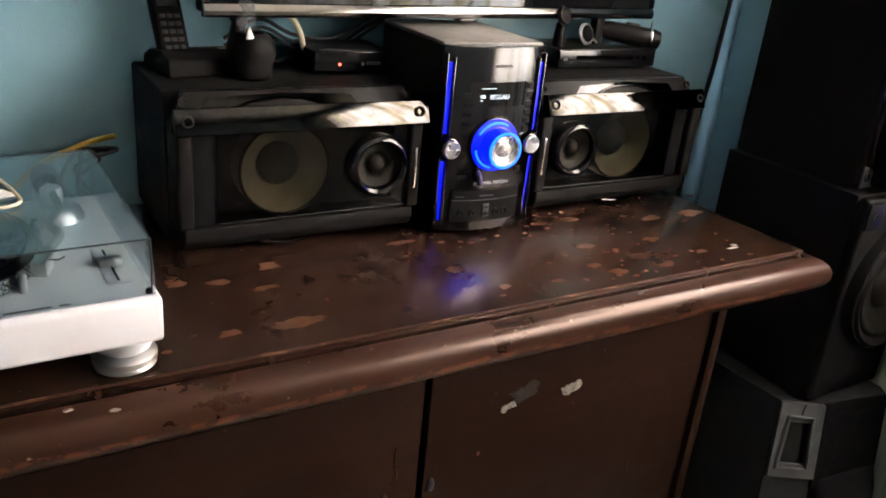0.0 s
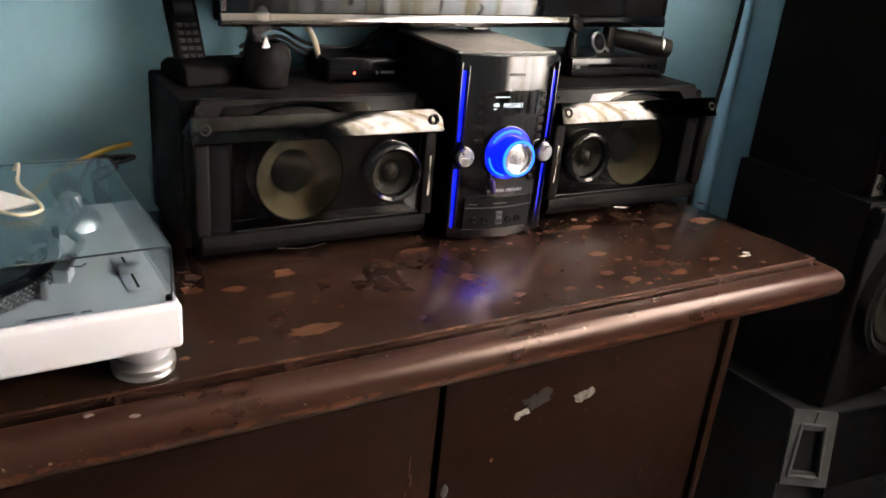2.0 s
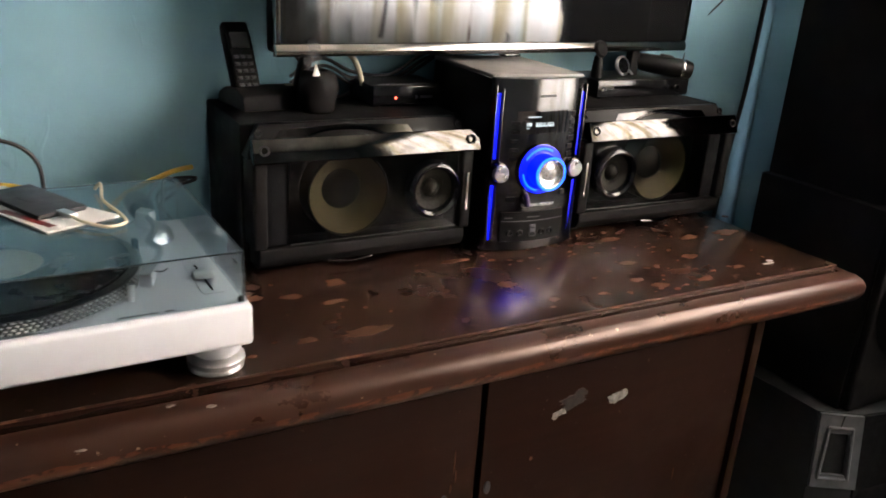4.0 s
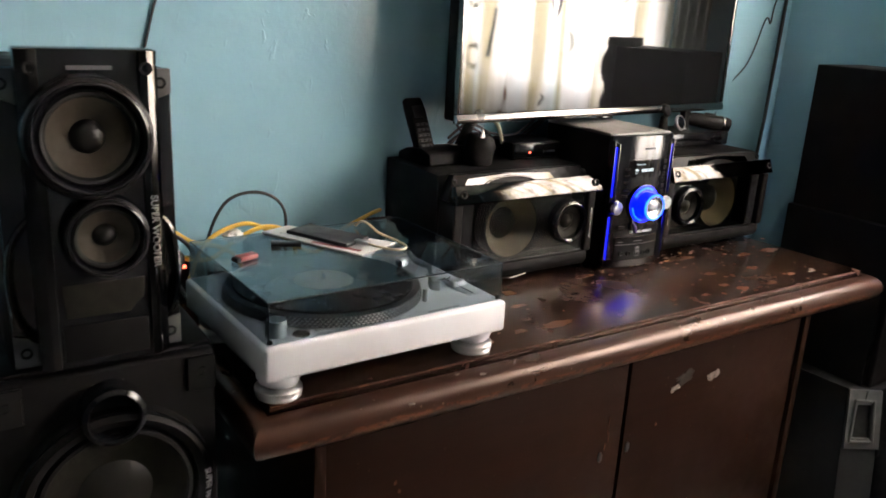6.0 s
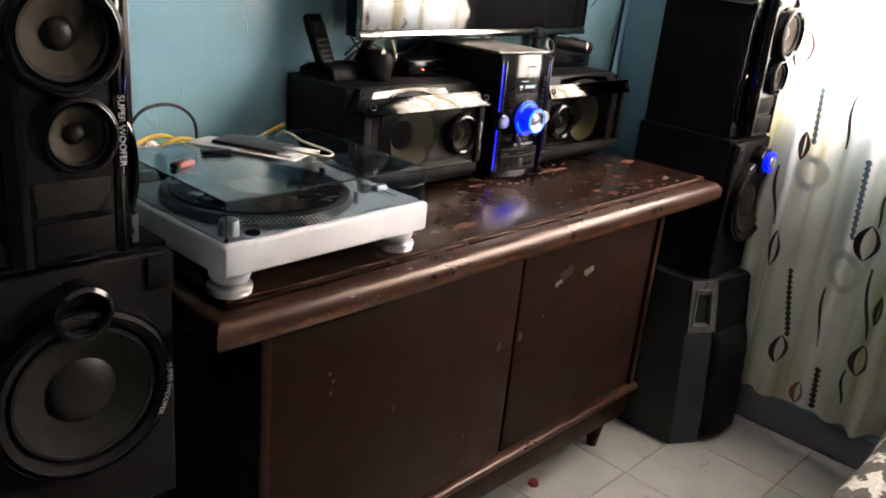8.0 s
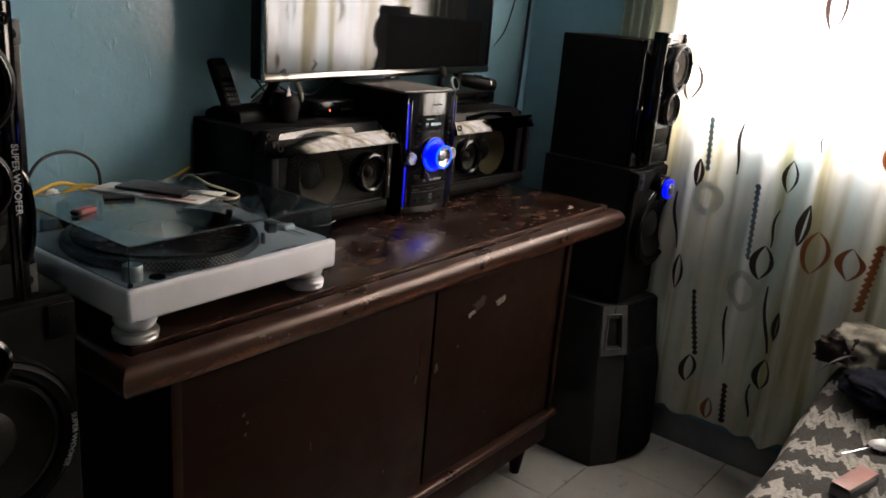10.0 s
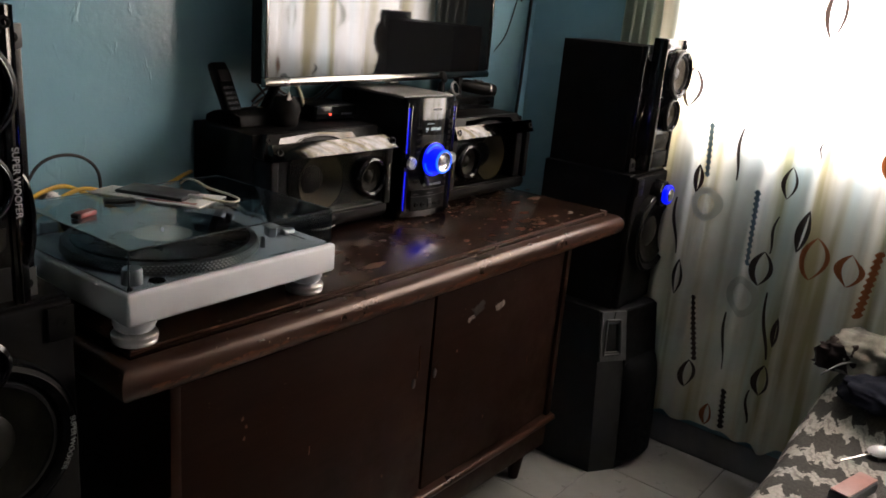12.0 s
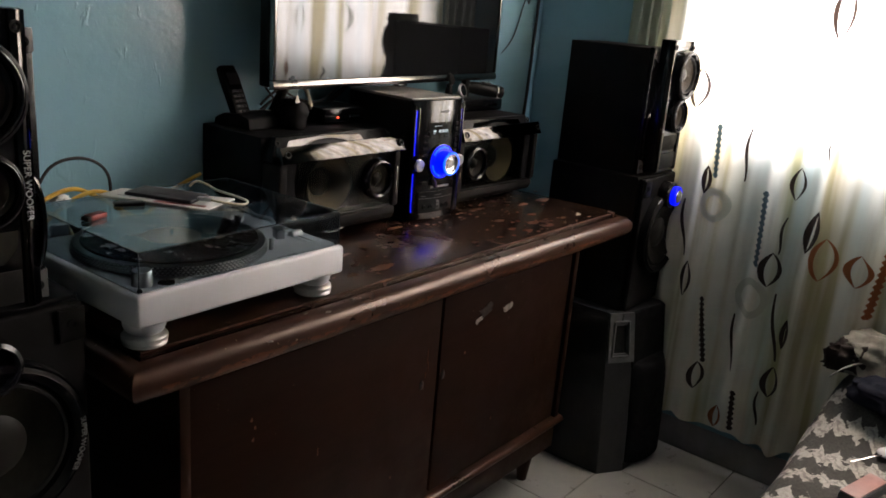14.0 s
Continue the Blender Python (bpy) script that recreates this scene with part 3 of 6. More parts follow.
    for x, z, a, c, mt in ((1.127, 0.680, 0.021, 0.008, M_WPAINT), (1.116, 0.674, 0.010, 0.006, M_WPAINT), (1.140, 0.685, 0.009, 0.007, M_WPAINT), (0.999, 0.677, 0.014, 0.006, M_WPAINT), (0.990, 0.671, 0.006, 0.005, M_WPAINT), (1.024, 0.694, 0.032, 0.013, M_SMEAR), (1.044, 0.706, 0.014, 0.008, M_SMEAR)):
        part("paint_smear", flake(rnd, a, c, (x, BY + (0.0045 if mt is M_WPAINT else 0.0052), z), True), mt, s, "pale paint smear on the door", 0)
    for x, z in ((0.282, 0.659), (0.286, 0.616), (0.290, 0.640), (0.691, 0.355), (1.10, 0.36), (0.95, 0.60)):
        part("paint_speck", flake(rnd, 0.003, 0.004, (x, BY + (0.0012 if x < 0.84 else 0.0052), z), True), M_BARE, s, "chip in the varnish", 0)
    for x, z, c in ((0.797, 0.640, 0.022), (0.801, 0.610, 0.012), (0.793, 0.588, 0.009), (0.455, 0.52, 0.010), (1.30, 0.47, 0.012)):
        part("scratch", flake(rnd, 0.0011, c, (x, BY + (0.0012 if x < 0.84 else 0.0052), z), True), M_BARE, s, "upright scratch in the varnish", 0)
    for x, y, z in ((0.364, -0.017, T - 0.0105), (0.262, -0.0415, T - 0.030), (0.41, -0.03, T - 0.0145)):
        part("paint_speck", flake(rnd, 0.006, 0.003, (x, y, z + 0.0012)), M_WPAINT, s, "white paint speck", 0)
    return s


def flake(rnd, a, c, centre, upright=False, n=56):
    """A thin ragged scab, a by c, lying flat or standing on a front."""
    b = bmesh.new()
    ph = [rnd.uniform(0, 6.28) for _ in range(6)]
    rim, top = [], []
    for k in range(n):
        t = k * math.tau / n
        q = Vector((math.cos(t), math.sin(t), ph[0]))
        r = 0.95 + 0.45 * noise.noise(q * 1.1) + 0.30 * noise.noise(q * 2.7) + 0.24 * noise.noise(q * 6.5) + 0.16 * noise.noise(q * 14.0)
        r = min(1.35, max(r, 0.4))
        u, v = a * r * math.cos(t), c * r * math.sin(t)
        if upright:
            rim.append(b.verts.new((centre[0] + u, centre[1] + 0.001, centre[2] + v)))
            top.append(b.verts.new((centre[0] + u * 0.96, centre[1] - 0.0004, centre[2] + v * 0.96)))
        else:
            rim.append(b.verts.new((centre[0] + u, centre[1] + v, centre[2] - 0.001)))
            top.append(b.verts.new((centre[0] + u * 0.97, centre[1] + v * 0.97, centre[2])))
    for k in range(n):
        b.faces.new((rim[k], rim[(k + 1) % n], top[(k + 1) % n], top[k]))
    b.faces.new(top)
    return b


sideboard()


# ---------------------------------------------------------------- turntable
def turntable():
    W, D = 0.442, 0.350
    t = thing("turntable", pose(0.029, -0.015, T, 0, 0, 1.7), "silver-white record deck with a smoked dust cover, on the sideboard", "turntable")
    part("plinth", box(0, W, 0, D, 0.044, 0.098, 0.006, 3), M_WHITE, t, "pale white moulded plinth")
    part("top_plate", box(0.008, W - 0.008, 0.008, D - 0.008, 0.0982, 0.1005, 0.001), M_DECK, t, "silver deck plate")
    part("underside", box(0.02, W - 0.02, 0.02, D - 0.02, 0.039, 0.0438), M_WHITE, t)
    for x in (0.040, W - 0.036):
        for y in (0.046, D - 0.05):
            f = part("foot", lathe([(0.0, 0.0435), (0.034, 0.0435), (0.0335, 0.032), (0.030, 0.024), (0.025, 0.020), (0.0, 0.020)], pose(x, y, 0), 40), M_WHITE, t, "white turned foot")
            part("foot_pad", lathe([(0.0, 0.0198), (0.026, 0.0198), (0.0280, 0.0185), (0.0345, 0.0170), (0.0362, 0.0150), (0.0362, 0.0080), (0.0340, 0.0068), (0.0350, 0.0050), (0.0350, 0.0015), (0.033, 0.0), (0.0, 0.0)], pose(x, y, 0), 40), M_SILVER, f, "ribbed silver foot ring")
    cx, cy = 0.179, 0.172
    pl = part("platter", lathe([(0.0, 0.1025), (0.150, 0.1025), (0.166, 0.1040), (0.163, 0.1190), (0.160, 0.1205), (0.0, 0.1205)], pose(cx, cy, 0), 90), M_PLATTER, t, "cast platter with strobe dots")
    b = bmesh.new()
    for row in range(4):
        n = 132
        r, z = 0.1666 - row * 0.00085, 0.1058 + row * 0.0037
        for k in range(n):
            a = (k + 0.5 * (row % 2)) * math.tau / n
            m = Matrix.Translation((cx + r * math.cos(a), cy + r * math.sin(a), z)) @ Matrix.Rotation(a, 4, "Z") @ Matrix.Diagonal((0.0012, 0.0023, 0.0011, 1))
            dot(b, m)
    tagged(part("strobe_dots", b, M_DOT, pl, "raised bright strobe dots", 0), kind="stuff")
    part("platter_rim", lathe([(0.1655, 0.1042), (0.1658, 0.1045), (0.1625, 0.1192), (0.1620, 0.1190)], pose(cx, cy, 0), 90), M_RUBBER, pl, "dark rim behind the dots")
    part("slipmat", lathe([(0.0, 0.1225), (0.150, 0.1225), (0.151, 0.1215), (0.151, 0.1206), (0.0, 0.1206)], pose(cx, cy, 0), 80), M_RUBBER, t)
    part("spindle", lathe([(0.0, 0.136), (0.002, 0.135), (0.0035, 0.132), (0.0035, 0.12)], pose(cx, cy, 0), 16), M_CHROME, t)
    # motor switch, pop-up lamp, start pad
    part("power_dial", lathe([(0.0, 0.125), (0.0145, 0.125), (0.0155, 0.123), (0.0165, 0.1003), (0.0, 0.1003)], pose(0.034, 0.040, 0), 32), M_SILVER, t, "silver power dial")
    part("start_pad", lathe([(0.0, 0.1022), (0.0125, 0.1022), (0.0135, 0.1005)], pose(0.068, 0.026, 0), 28), M_SMOKE, t, "round start button")
    for x in (0.100, 0.122):
        part("speed_button", box(x - 0.008, x + 0.008, 0.021, 0.031, 0.1003, 0.1022, 0.0008), M_SILVER, t)
    part("stylus_lamp", lathe([(0.0, 0.122), (0.004, 0.122), (0.0045, 0.12), (0.0045, 0.1003)], pose(0.312, 0.060, 0), 16), M_SILVER, t, "pop-up lamp post")
    # pitch slider
    pt = part("pitch_slider", box(0.394, 0.420, 0.045, 0.150, 0.1003, 0.1016, 0.0008), M_WHITE, t, "recessed pitch slider")
    part("slot", box(0.4055, 0.4085, 0.052, 0.143, 0.1012, 0.1020), M_RUBBER, pt)
    part("slider_cap", prism([(0.090, 0.1018), (0.108, 0.1018), (0.106, 0.109), (0.102, 0.112), (0.096, 0.112), (0.092, 0.109)], "x", 0.394, 0.4195, 0.001), M_SILVER, pt, "silver slider knob")
    # tone arm
    tx, ty = 0.372, 0.272
    ta = part("arm_base", lathe([(0.0, 0.120), (0.024, 0.120), (0.034, 0.113), (0.038, 0.1005), (0.0, 0.1005)], pose(tx, ty, 0), 40), M_SILVER, t, "round tone arm base")
    part("arm_post", lathe([(0.0, 0.142), (0.012, 0.142), (0.014, 0.138), (0.014, 0.12)], pose(tx, ty, 0), 28), M_SILVER, ta)
    part("arm_tube", tube([(tx, ty + 0.02, 0.137), (tx, ty - 0.06, 0.137), (tx - 0.018, ty - 0.115, 0.137), (tx - 0.012, ty - 0.150, 0.136), (tx - 0.030, ty - 0.185, 0.134)], 0.0048, 12, 12), M_SILVER, ta, "curved silver tone arm")
    part("counterweight", lathe([(0.0, -0.02), (0.016, -0.02), (0.0175, -0.017), (0.0175, 0.017), (0.016, 0.02), (0.0, 0.02)], Matrix.Translation((tx, ty + 0.045, 0.137)) @ pose(0, 0, 0, 90), 32), M_SMOKE, ta, "dark counterweight")
    hs = part("headshell", prism([(-0.009, 0.0), (0.009, 0.0), (0.007, -0.045), (-0.007, -0.045)], "z", 0.0, 0.004, 0.001), M_SILVER, ta, "silver headshell")
    hs.matrix_local = pose(tx - 0.028, ty - 0.180, 0.132, 0, 0, -22)
    part("cartridge", box(-0.008, 0.008, -0.042, -0.016, -0.014, 0.0, 0.0015), M_WHITE, hs, "pale cartridge")
    part("finger_lift", tube([(0.008, -0.03, 0.002), (0.018, -0.034, 0.003), (0.025, -0.036, 0.008)], 0.0012, 6, 5), M_CHROME, hs)
    part("arm_rest", box(tx - 0.034, tx - 0.026, ty - 0.085, ty - 0.072, 0.1003, 0.130, 0.002), M_SATIN, t)
    # maker's lettering on the deck, as bars
    for k, (x, w) in enumerate(((0.288, 0.045), (0.340, 0.011))):
        part("badge", box(x, x + w, 0.0125, 0.0165, 0.1004, 0.1008), M_PRINT_D, t, smooth=0)
    # dust cover: four walls and a lid, 3 mm acrylic
    L0, L1, H0, H1 = 0.006, W - 0.006, 0.1012, 0.163
    lid = bmesh.new()
    sh = []
    for ins, top in ((0.0, H1 + 0.003), (0.003, H1)):
        q = [(L0 + ins, L0 + ins), (L1 - ins, L0 + ins), (L1 - ins, D - 0.004 - ins), (L0 + ins, D - 0.004 - ins)]
        lo_r = [lid.verts.new((*p, H0)) for p in q]
        hi_r = [lid.verts.new((p[0] + (0.002 if k in (0, 3) else -0.002), p[1] + (0.002 if k < 2 else -0.002), top)) for k, p in enumerate(q)]
        for k in range(4):
            lid.faces.new((lo_r[k], lo_r[(k + 1) % 4], hi_r[(k + 1) % 4], hi_r[k]))
        lid.faces.new(hi_r)
        sh.append(lo_r)
    for k in range(4):
        lid.faces.new((sh[0][k], sh[0][(k + 1) % 4], sh[1][(k + 1) % 4], sh[1][k]))
    lo = part("dust_cover", lid, M_LID, t, "smoked clear dust cover", 0)
    lo.visible_shadow = False
    zt = H1 + 0.0022
    q = [(L0 + 0.003, L0 + 0.003), (L1 - 0.003, L0 + 0.003), (L1 - 0.003, D - 0.007), (L0 + 0.003, D - 0.007)]
    for k in range(4):
        p0, p1 = q[k], q[(k + 1) % 4]
        part("cover_edge", tube([(*p0, zt), ((p0[0] + p1[0]) / 2, (p0[1] + p1[1]) / 2, zt), (*p1, zt)], 0.0011, 6, 2), M_LIDEDGE, lo, "dark rounded cover edge")
        part("cover_edge", tube([(p0[0] - 0.001, p0[1] - 0.001, H0 + 0.001), (*p0, (H0 + zt) / 2), (*p0, zt)], 0.0010, 6, 2), M_LIDEDGE, lo, "dark rounded cover edge")
    for x in (0.012, W - 0.012):
        part("rubber_stop", lathe([(0.0, 0.006), (0.003, 0.0055), (0.004, 0.003), (0.004, 0.0), (0.0, 0.0)], pose(x, 0.012, 0.1008), 14), M_RUBBER, lo)
    for x in (0.07, W - 0.07):
        part("hinge", box(x - 0.014, x + 0.014, D - 0.002, D + 0.012, 0.075, 0.120, 0.002), M_WHITE, t)
    # the record lying on the slipmat
    r = thing("vinyl_record", pose(0.029, -0.015, T, 0, 0, 1.7) @ pose(cx, cy, 0.1226), "black vinyl record lying on the platter", "record")
    prof = [(0.004, 0.0), (0.004, 0.0016), (0.050, 0.0016)]
    for k in range(26):
        rr = 0.052 + k * 0.0036
        prof += [(rr, 0.0020), (rr + 0.0018, 0.0017)]
    prof += [(0.149, 0.0019), (0.150, 0.0010), (0.149, 0.0)]
    part("disc", lathe(prof, None, 96), M_VINYL, r)
    part("record_label", lathe([(0.004, 0.0021), (0.050, 0.0021), (0.0505, 0.0016)], None, 60), M_LABEL, r, "pale paper label")
    return t


def dot(b, m):
    vs = [b.verts.new(m @ Vector(c)) for c in ((-1, -1, -1), (-1, 1, -1), (-1, -1, 1), (-1, 1, 1), (1, -0.5, -0.5), (1, 0.5, -0.5), (1, -0.5, 0.5), (1, 0.5, 0.5))]
    for f in ((4, 5, 7, 6), (0, 4, 6, 2), (1, 3, 7, 5), (2, 6, 7, 3), (0, 1, 5, 4)):
        b.faces.new([vs[i] for i in f])


turntable()


# ---------------------------------------------------------------- things on the dust cover
LID = T + 0.1662
pp = thing("paper_sleeve", pose(0.250, 0.245, LID, 0, 0, -57), "creased white and red paper sleeve lying on the dust cover", "paper")
part("sheet", prism([(-0.122, -0.030), (0.098, -0.052), (0.112, 0.046), (-0.108, 0.034)], "z", 0.0, 0.003, 0.001), M_PCB, pp)
part("red_panel", box(-0.012, 0.086, -0.040, -0.030, 0.0031, 0.0035), M_RED, pp, smooth=0)
part("fold_line", box(-0.090, 0.060, -0.0185, -0.0175, 0.0031, 0.0034), M_GREY_L, pp, smooth=0)
nb = thing("portable_drive", pose(0.253, 0.254, LID + 0.0036, 0, 0, -64), "slim dark grey portable drive lying on the paper sleeve", "drive")
part("case", box(-0.068, 0.068, -0.033, 0.033, 0.0, 0.0065, 0.0018, 3), M_NAVY, nb)
part("seam", box(-0.0684, 0.0684, -0.0334, 0.0334, 0.0024, 0.0032), M_GREY_L, nb, "pale seam round the case", 0)
part("label_mark", box(-0.020, 0.010, -0.012, -0.004, 0.0066, 0.0069), M_GREY, nb, smooth=0)
uc = thing("data_cable", pose(0, 0, 0), "cream cable looped over the dust cover", "cable")
part("cord", tube([(0.289, 0.176, LID + 0.009), (0.302, 0.150, LID + 0.007), (0.328, 0.127, LID + 0.005), (0.350, 0.140, LID + 0.005), (0.346, 0.168, LID + 0.009), (0.333, 0.210, LID + 0.014), (0.336, 0.250, LID + 0.018), (0.338, 0.285, LID + 0.016), (0.333, 0.300, LID + 0.004)], 0.0022, 8, 10), M_CREAM, uc)
pg = part("plug", box(-0.014, 0.014, -0.006, 0.006, -0.003, 0.003, 0.001), M_SILVER, uc, "metal plug")
pg.matrix_local = pose(0.287, 0.184, LID + 0.0085, 0, 0, -60)
rc = thing("red_memory_stick", pose(0.080, 0.194, LID, 0, 0, 20), "small red and black memory stick on the dust cover", "memory stick")
part("body", box(-0.018, 0.018, -0.009, 0.009, 0.0002, 0.009, 0.002), M_RED, rc)
part("cap", box(-0.026, -0.016, -0.008, 0.008, 0.0006, 0.008, 0.002), M_RUBBER, rc)
bc = thing("card_reader", pose(0.169, 0.243, LID, 0, 0, -22), "flat black card reader on the dust cover", "card reader")
part("body", box(-0.026, 0.026, -0.013, 0.013, 0.0002, 0.006, 0.002), M_SATIN, bc)
part("slot", box(-0.012, 0.014, -0.0134, -0.0131, 0.002, 0.004), M_RUBBER, bc, smooth=0)


# ---------------------------------------------------------------- loudspeakers
def ring_driver(parent, x, y, z, r, cone, name="driver", proud=0.020):
    """A speaker cone in a glossy ring, facing -y, its seat at y."""
    d = part(name, lathe([(r * 0.76, 0.001), (r * 0.78, proud * 0.75), (r * 0.86, proud), (r * 0.95, proud * 0.9), (r, proud * 0.4), (r, -0.002)], at_face(x, y, z), 64), M_GLOSS, parent, "glossy black driver ring")
    part("bright_rim", lathe([(r * 0.90, proud * 0.985), (r * 0.955, proud * 0.91), (r * 0.985, proud * 0.66), (r * 0.94, proud * 0.85)], at_face(x, y, z), 64), M_SATIN, d, "thin dark rim")
    part("surround", lathe([(r * 0.77, proud * 0.55), (r * 0.73, proud * 0.75), (r * 0.68, proud * 0.7), (r * 0.64, proud * 0.5)], at_face(x, y, z), 56), M_RUBBER, d)
    part("cone", lathe([(r * 0.65, proud * 0.52), (r * 0.45, proud * 0.3), (r * 0.26, proud * 0.1)], at_face(x, y, z), 56), cone, d, "speaker cone")
    part("dust_cap", lathe([(r * 0.28, proud * 0.1), (r * 0.22, proud * 0.3), (r * 0.1, proud * 0.42), (0.0, proud * 0.45)], at_face(x, y, z), 40), M_DUSTCAP, d)
    return d


def bolt(parent, x, y, z, r=0.0075):
    part("bolt", lathe([(0.0, -0.001), (r * 0.55, -0.001), (r * 0.6, 0.0012), (r, 0.0012), (r, -0.002)], at_face(x, y, z), 22), M_RUBBER, parent)


def tower_speaker(m, label, flip=1):
    W, H, D = 0.215, 0.413, 0.27
    s = thing("tower_speaker", m, label, "loudspeaker", "tall black loudspeakers")
    part("box", box(-W / 2, W / 2, 0.0, D, 0.0, H - 0.028, 0.003), M_BOX, s)
    # back baffle with its cut corners
    ba = box(-W / 2 + 0.002, W / 2 - 0.002, -0.016, -0.001, 0.004, H - 0.026, 0.002)
    part("baffle", ba, M_GLOSS, s)
    for sx in (-1, 1):
        pts = [(sx * (W / 2 - 0.002), H - 0.026), (sx * (W / 2 - 0.040), H - 0.026), (sx * (W / 2 - 0.040), H - 0.072), (sx * (W / 2 - 0.002), H - 0.057)]
        c = part("corner_plate", prism(pts, "y", -0.020, -0.0165, 0.001), M_PLATE, s, "grey corner plate")
        bolt(c, sx * (W / 2 - 0.016), -0.0205, H - 0.044)
        pts = [(sx * (W / 2 - 0.002), 0.006), (sx * (W / 2 - 0.040), 0.006), (sx * (W / 2 - 0.040), 0.040), (sx * (W / 2 - 0.002), 0.050)]
        c = part("corner_plate", prism(pts, "y", -0.020, -0.0165, 0.001), M_PLATE, s, "grey corner plate")
        bolt(c, sx * (W / 2 - 0.016), -0.0205, 0.026)
        # bowed rib beside the front panel
        part("side_arc", tube([(sx * (W / 2 - 0.036), -0.019, 0.205), (sx * (W / 2 - 0.012), -0.022, 0.175), (sx * (W / 2 - 0.004), -0.022, 0.120), (sx * (W / 2 - 0.012), -0.022, 0.065), (sx * (W / 2 - 0.036), -0.019, 0.038)], 0.005, 8, 8), M_SMOKE, s, "bowed bright rib")
    # proud front panel with bevelled bright edges
    F = 0.078
    part("front_panel", prism([(-F, -0.0205), (-F, -0.052), (-F + 0.012, -0.060), (F - 0.012, -0.060), (F, -0.052), (F, -0.0205)], "z", 0.012, H, 0.002), M_GLOSS, s)
    for sx in (-1, 1):
        b = prism([(sx * F, -0.0530), (sx * (F - 0.022), -0.0615), (sx * (F - 0.022), -0.0640), (sx * (F - 0.012), -0.0640), (sx * (F + 0.0015), -0.0555)], "z", 0.014, H - 0.001, 0.001)
        bar = part("edge_bar", b, M_SMOKE if sx * flip > 0 else M_SATIN, s, "polished edge strip")
        bolt(bar, sx * (F - 0.014), -0.0645, H - 0.022, 0.008)
    part("badge", box(-0.026, 0.026, -0.0612, -0.0602, H - 0.024, H - 0.019), M_GREY_L, s, smooth=0)
    ring_driver(s, -0.008 * flip, -0.0605, 0.311, 0.075, M_CONE_DIM, proud=0.032)
    ring_driver(s, 0.004 * flip, -0.0605, 0.187, 0.052, M_CONE_DIM, "tweeter", proud=0.028)
    part("tan_panel", prism([(-0.050, 0.125), (-0.046, 0.080), (0.030, 0.080), (0.048, 0.100), (0.050, 0.125)], "y", -0.0618, -0.0602, 0.0005), M_CONE_DARK, s, "dim brown woven panel")
    part("foot_panel", box(-0.052, 0.052, -0.0625, -0.0602, 0.022, 0.070, 0.001), M_SATIN, s)
    words("SUPER WOOFER", 0.0125, pose(flip * (F - 0.0115), -0.0646, 0.185) @ pose(0, 0, 0, 90) @ pose(0, 0, 0, 0, 0, -90), M_DOT, s, stretch=1.05)
    return s


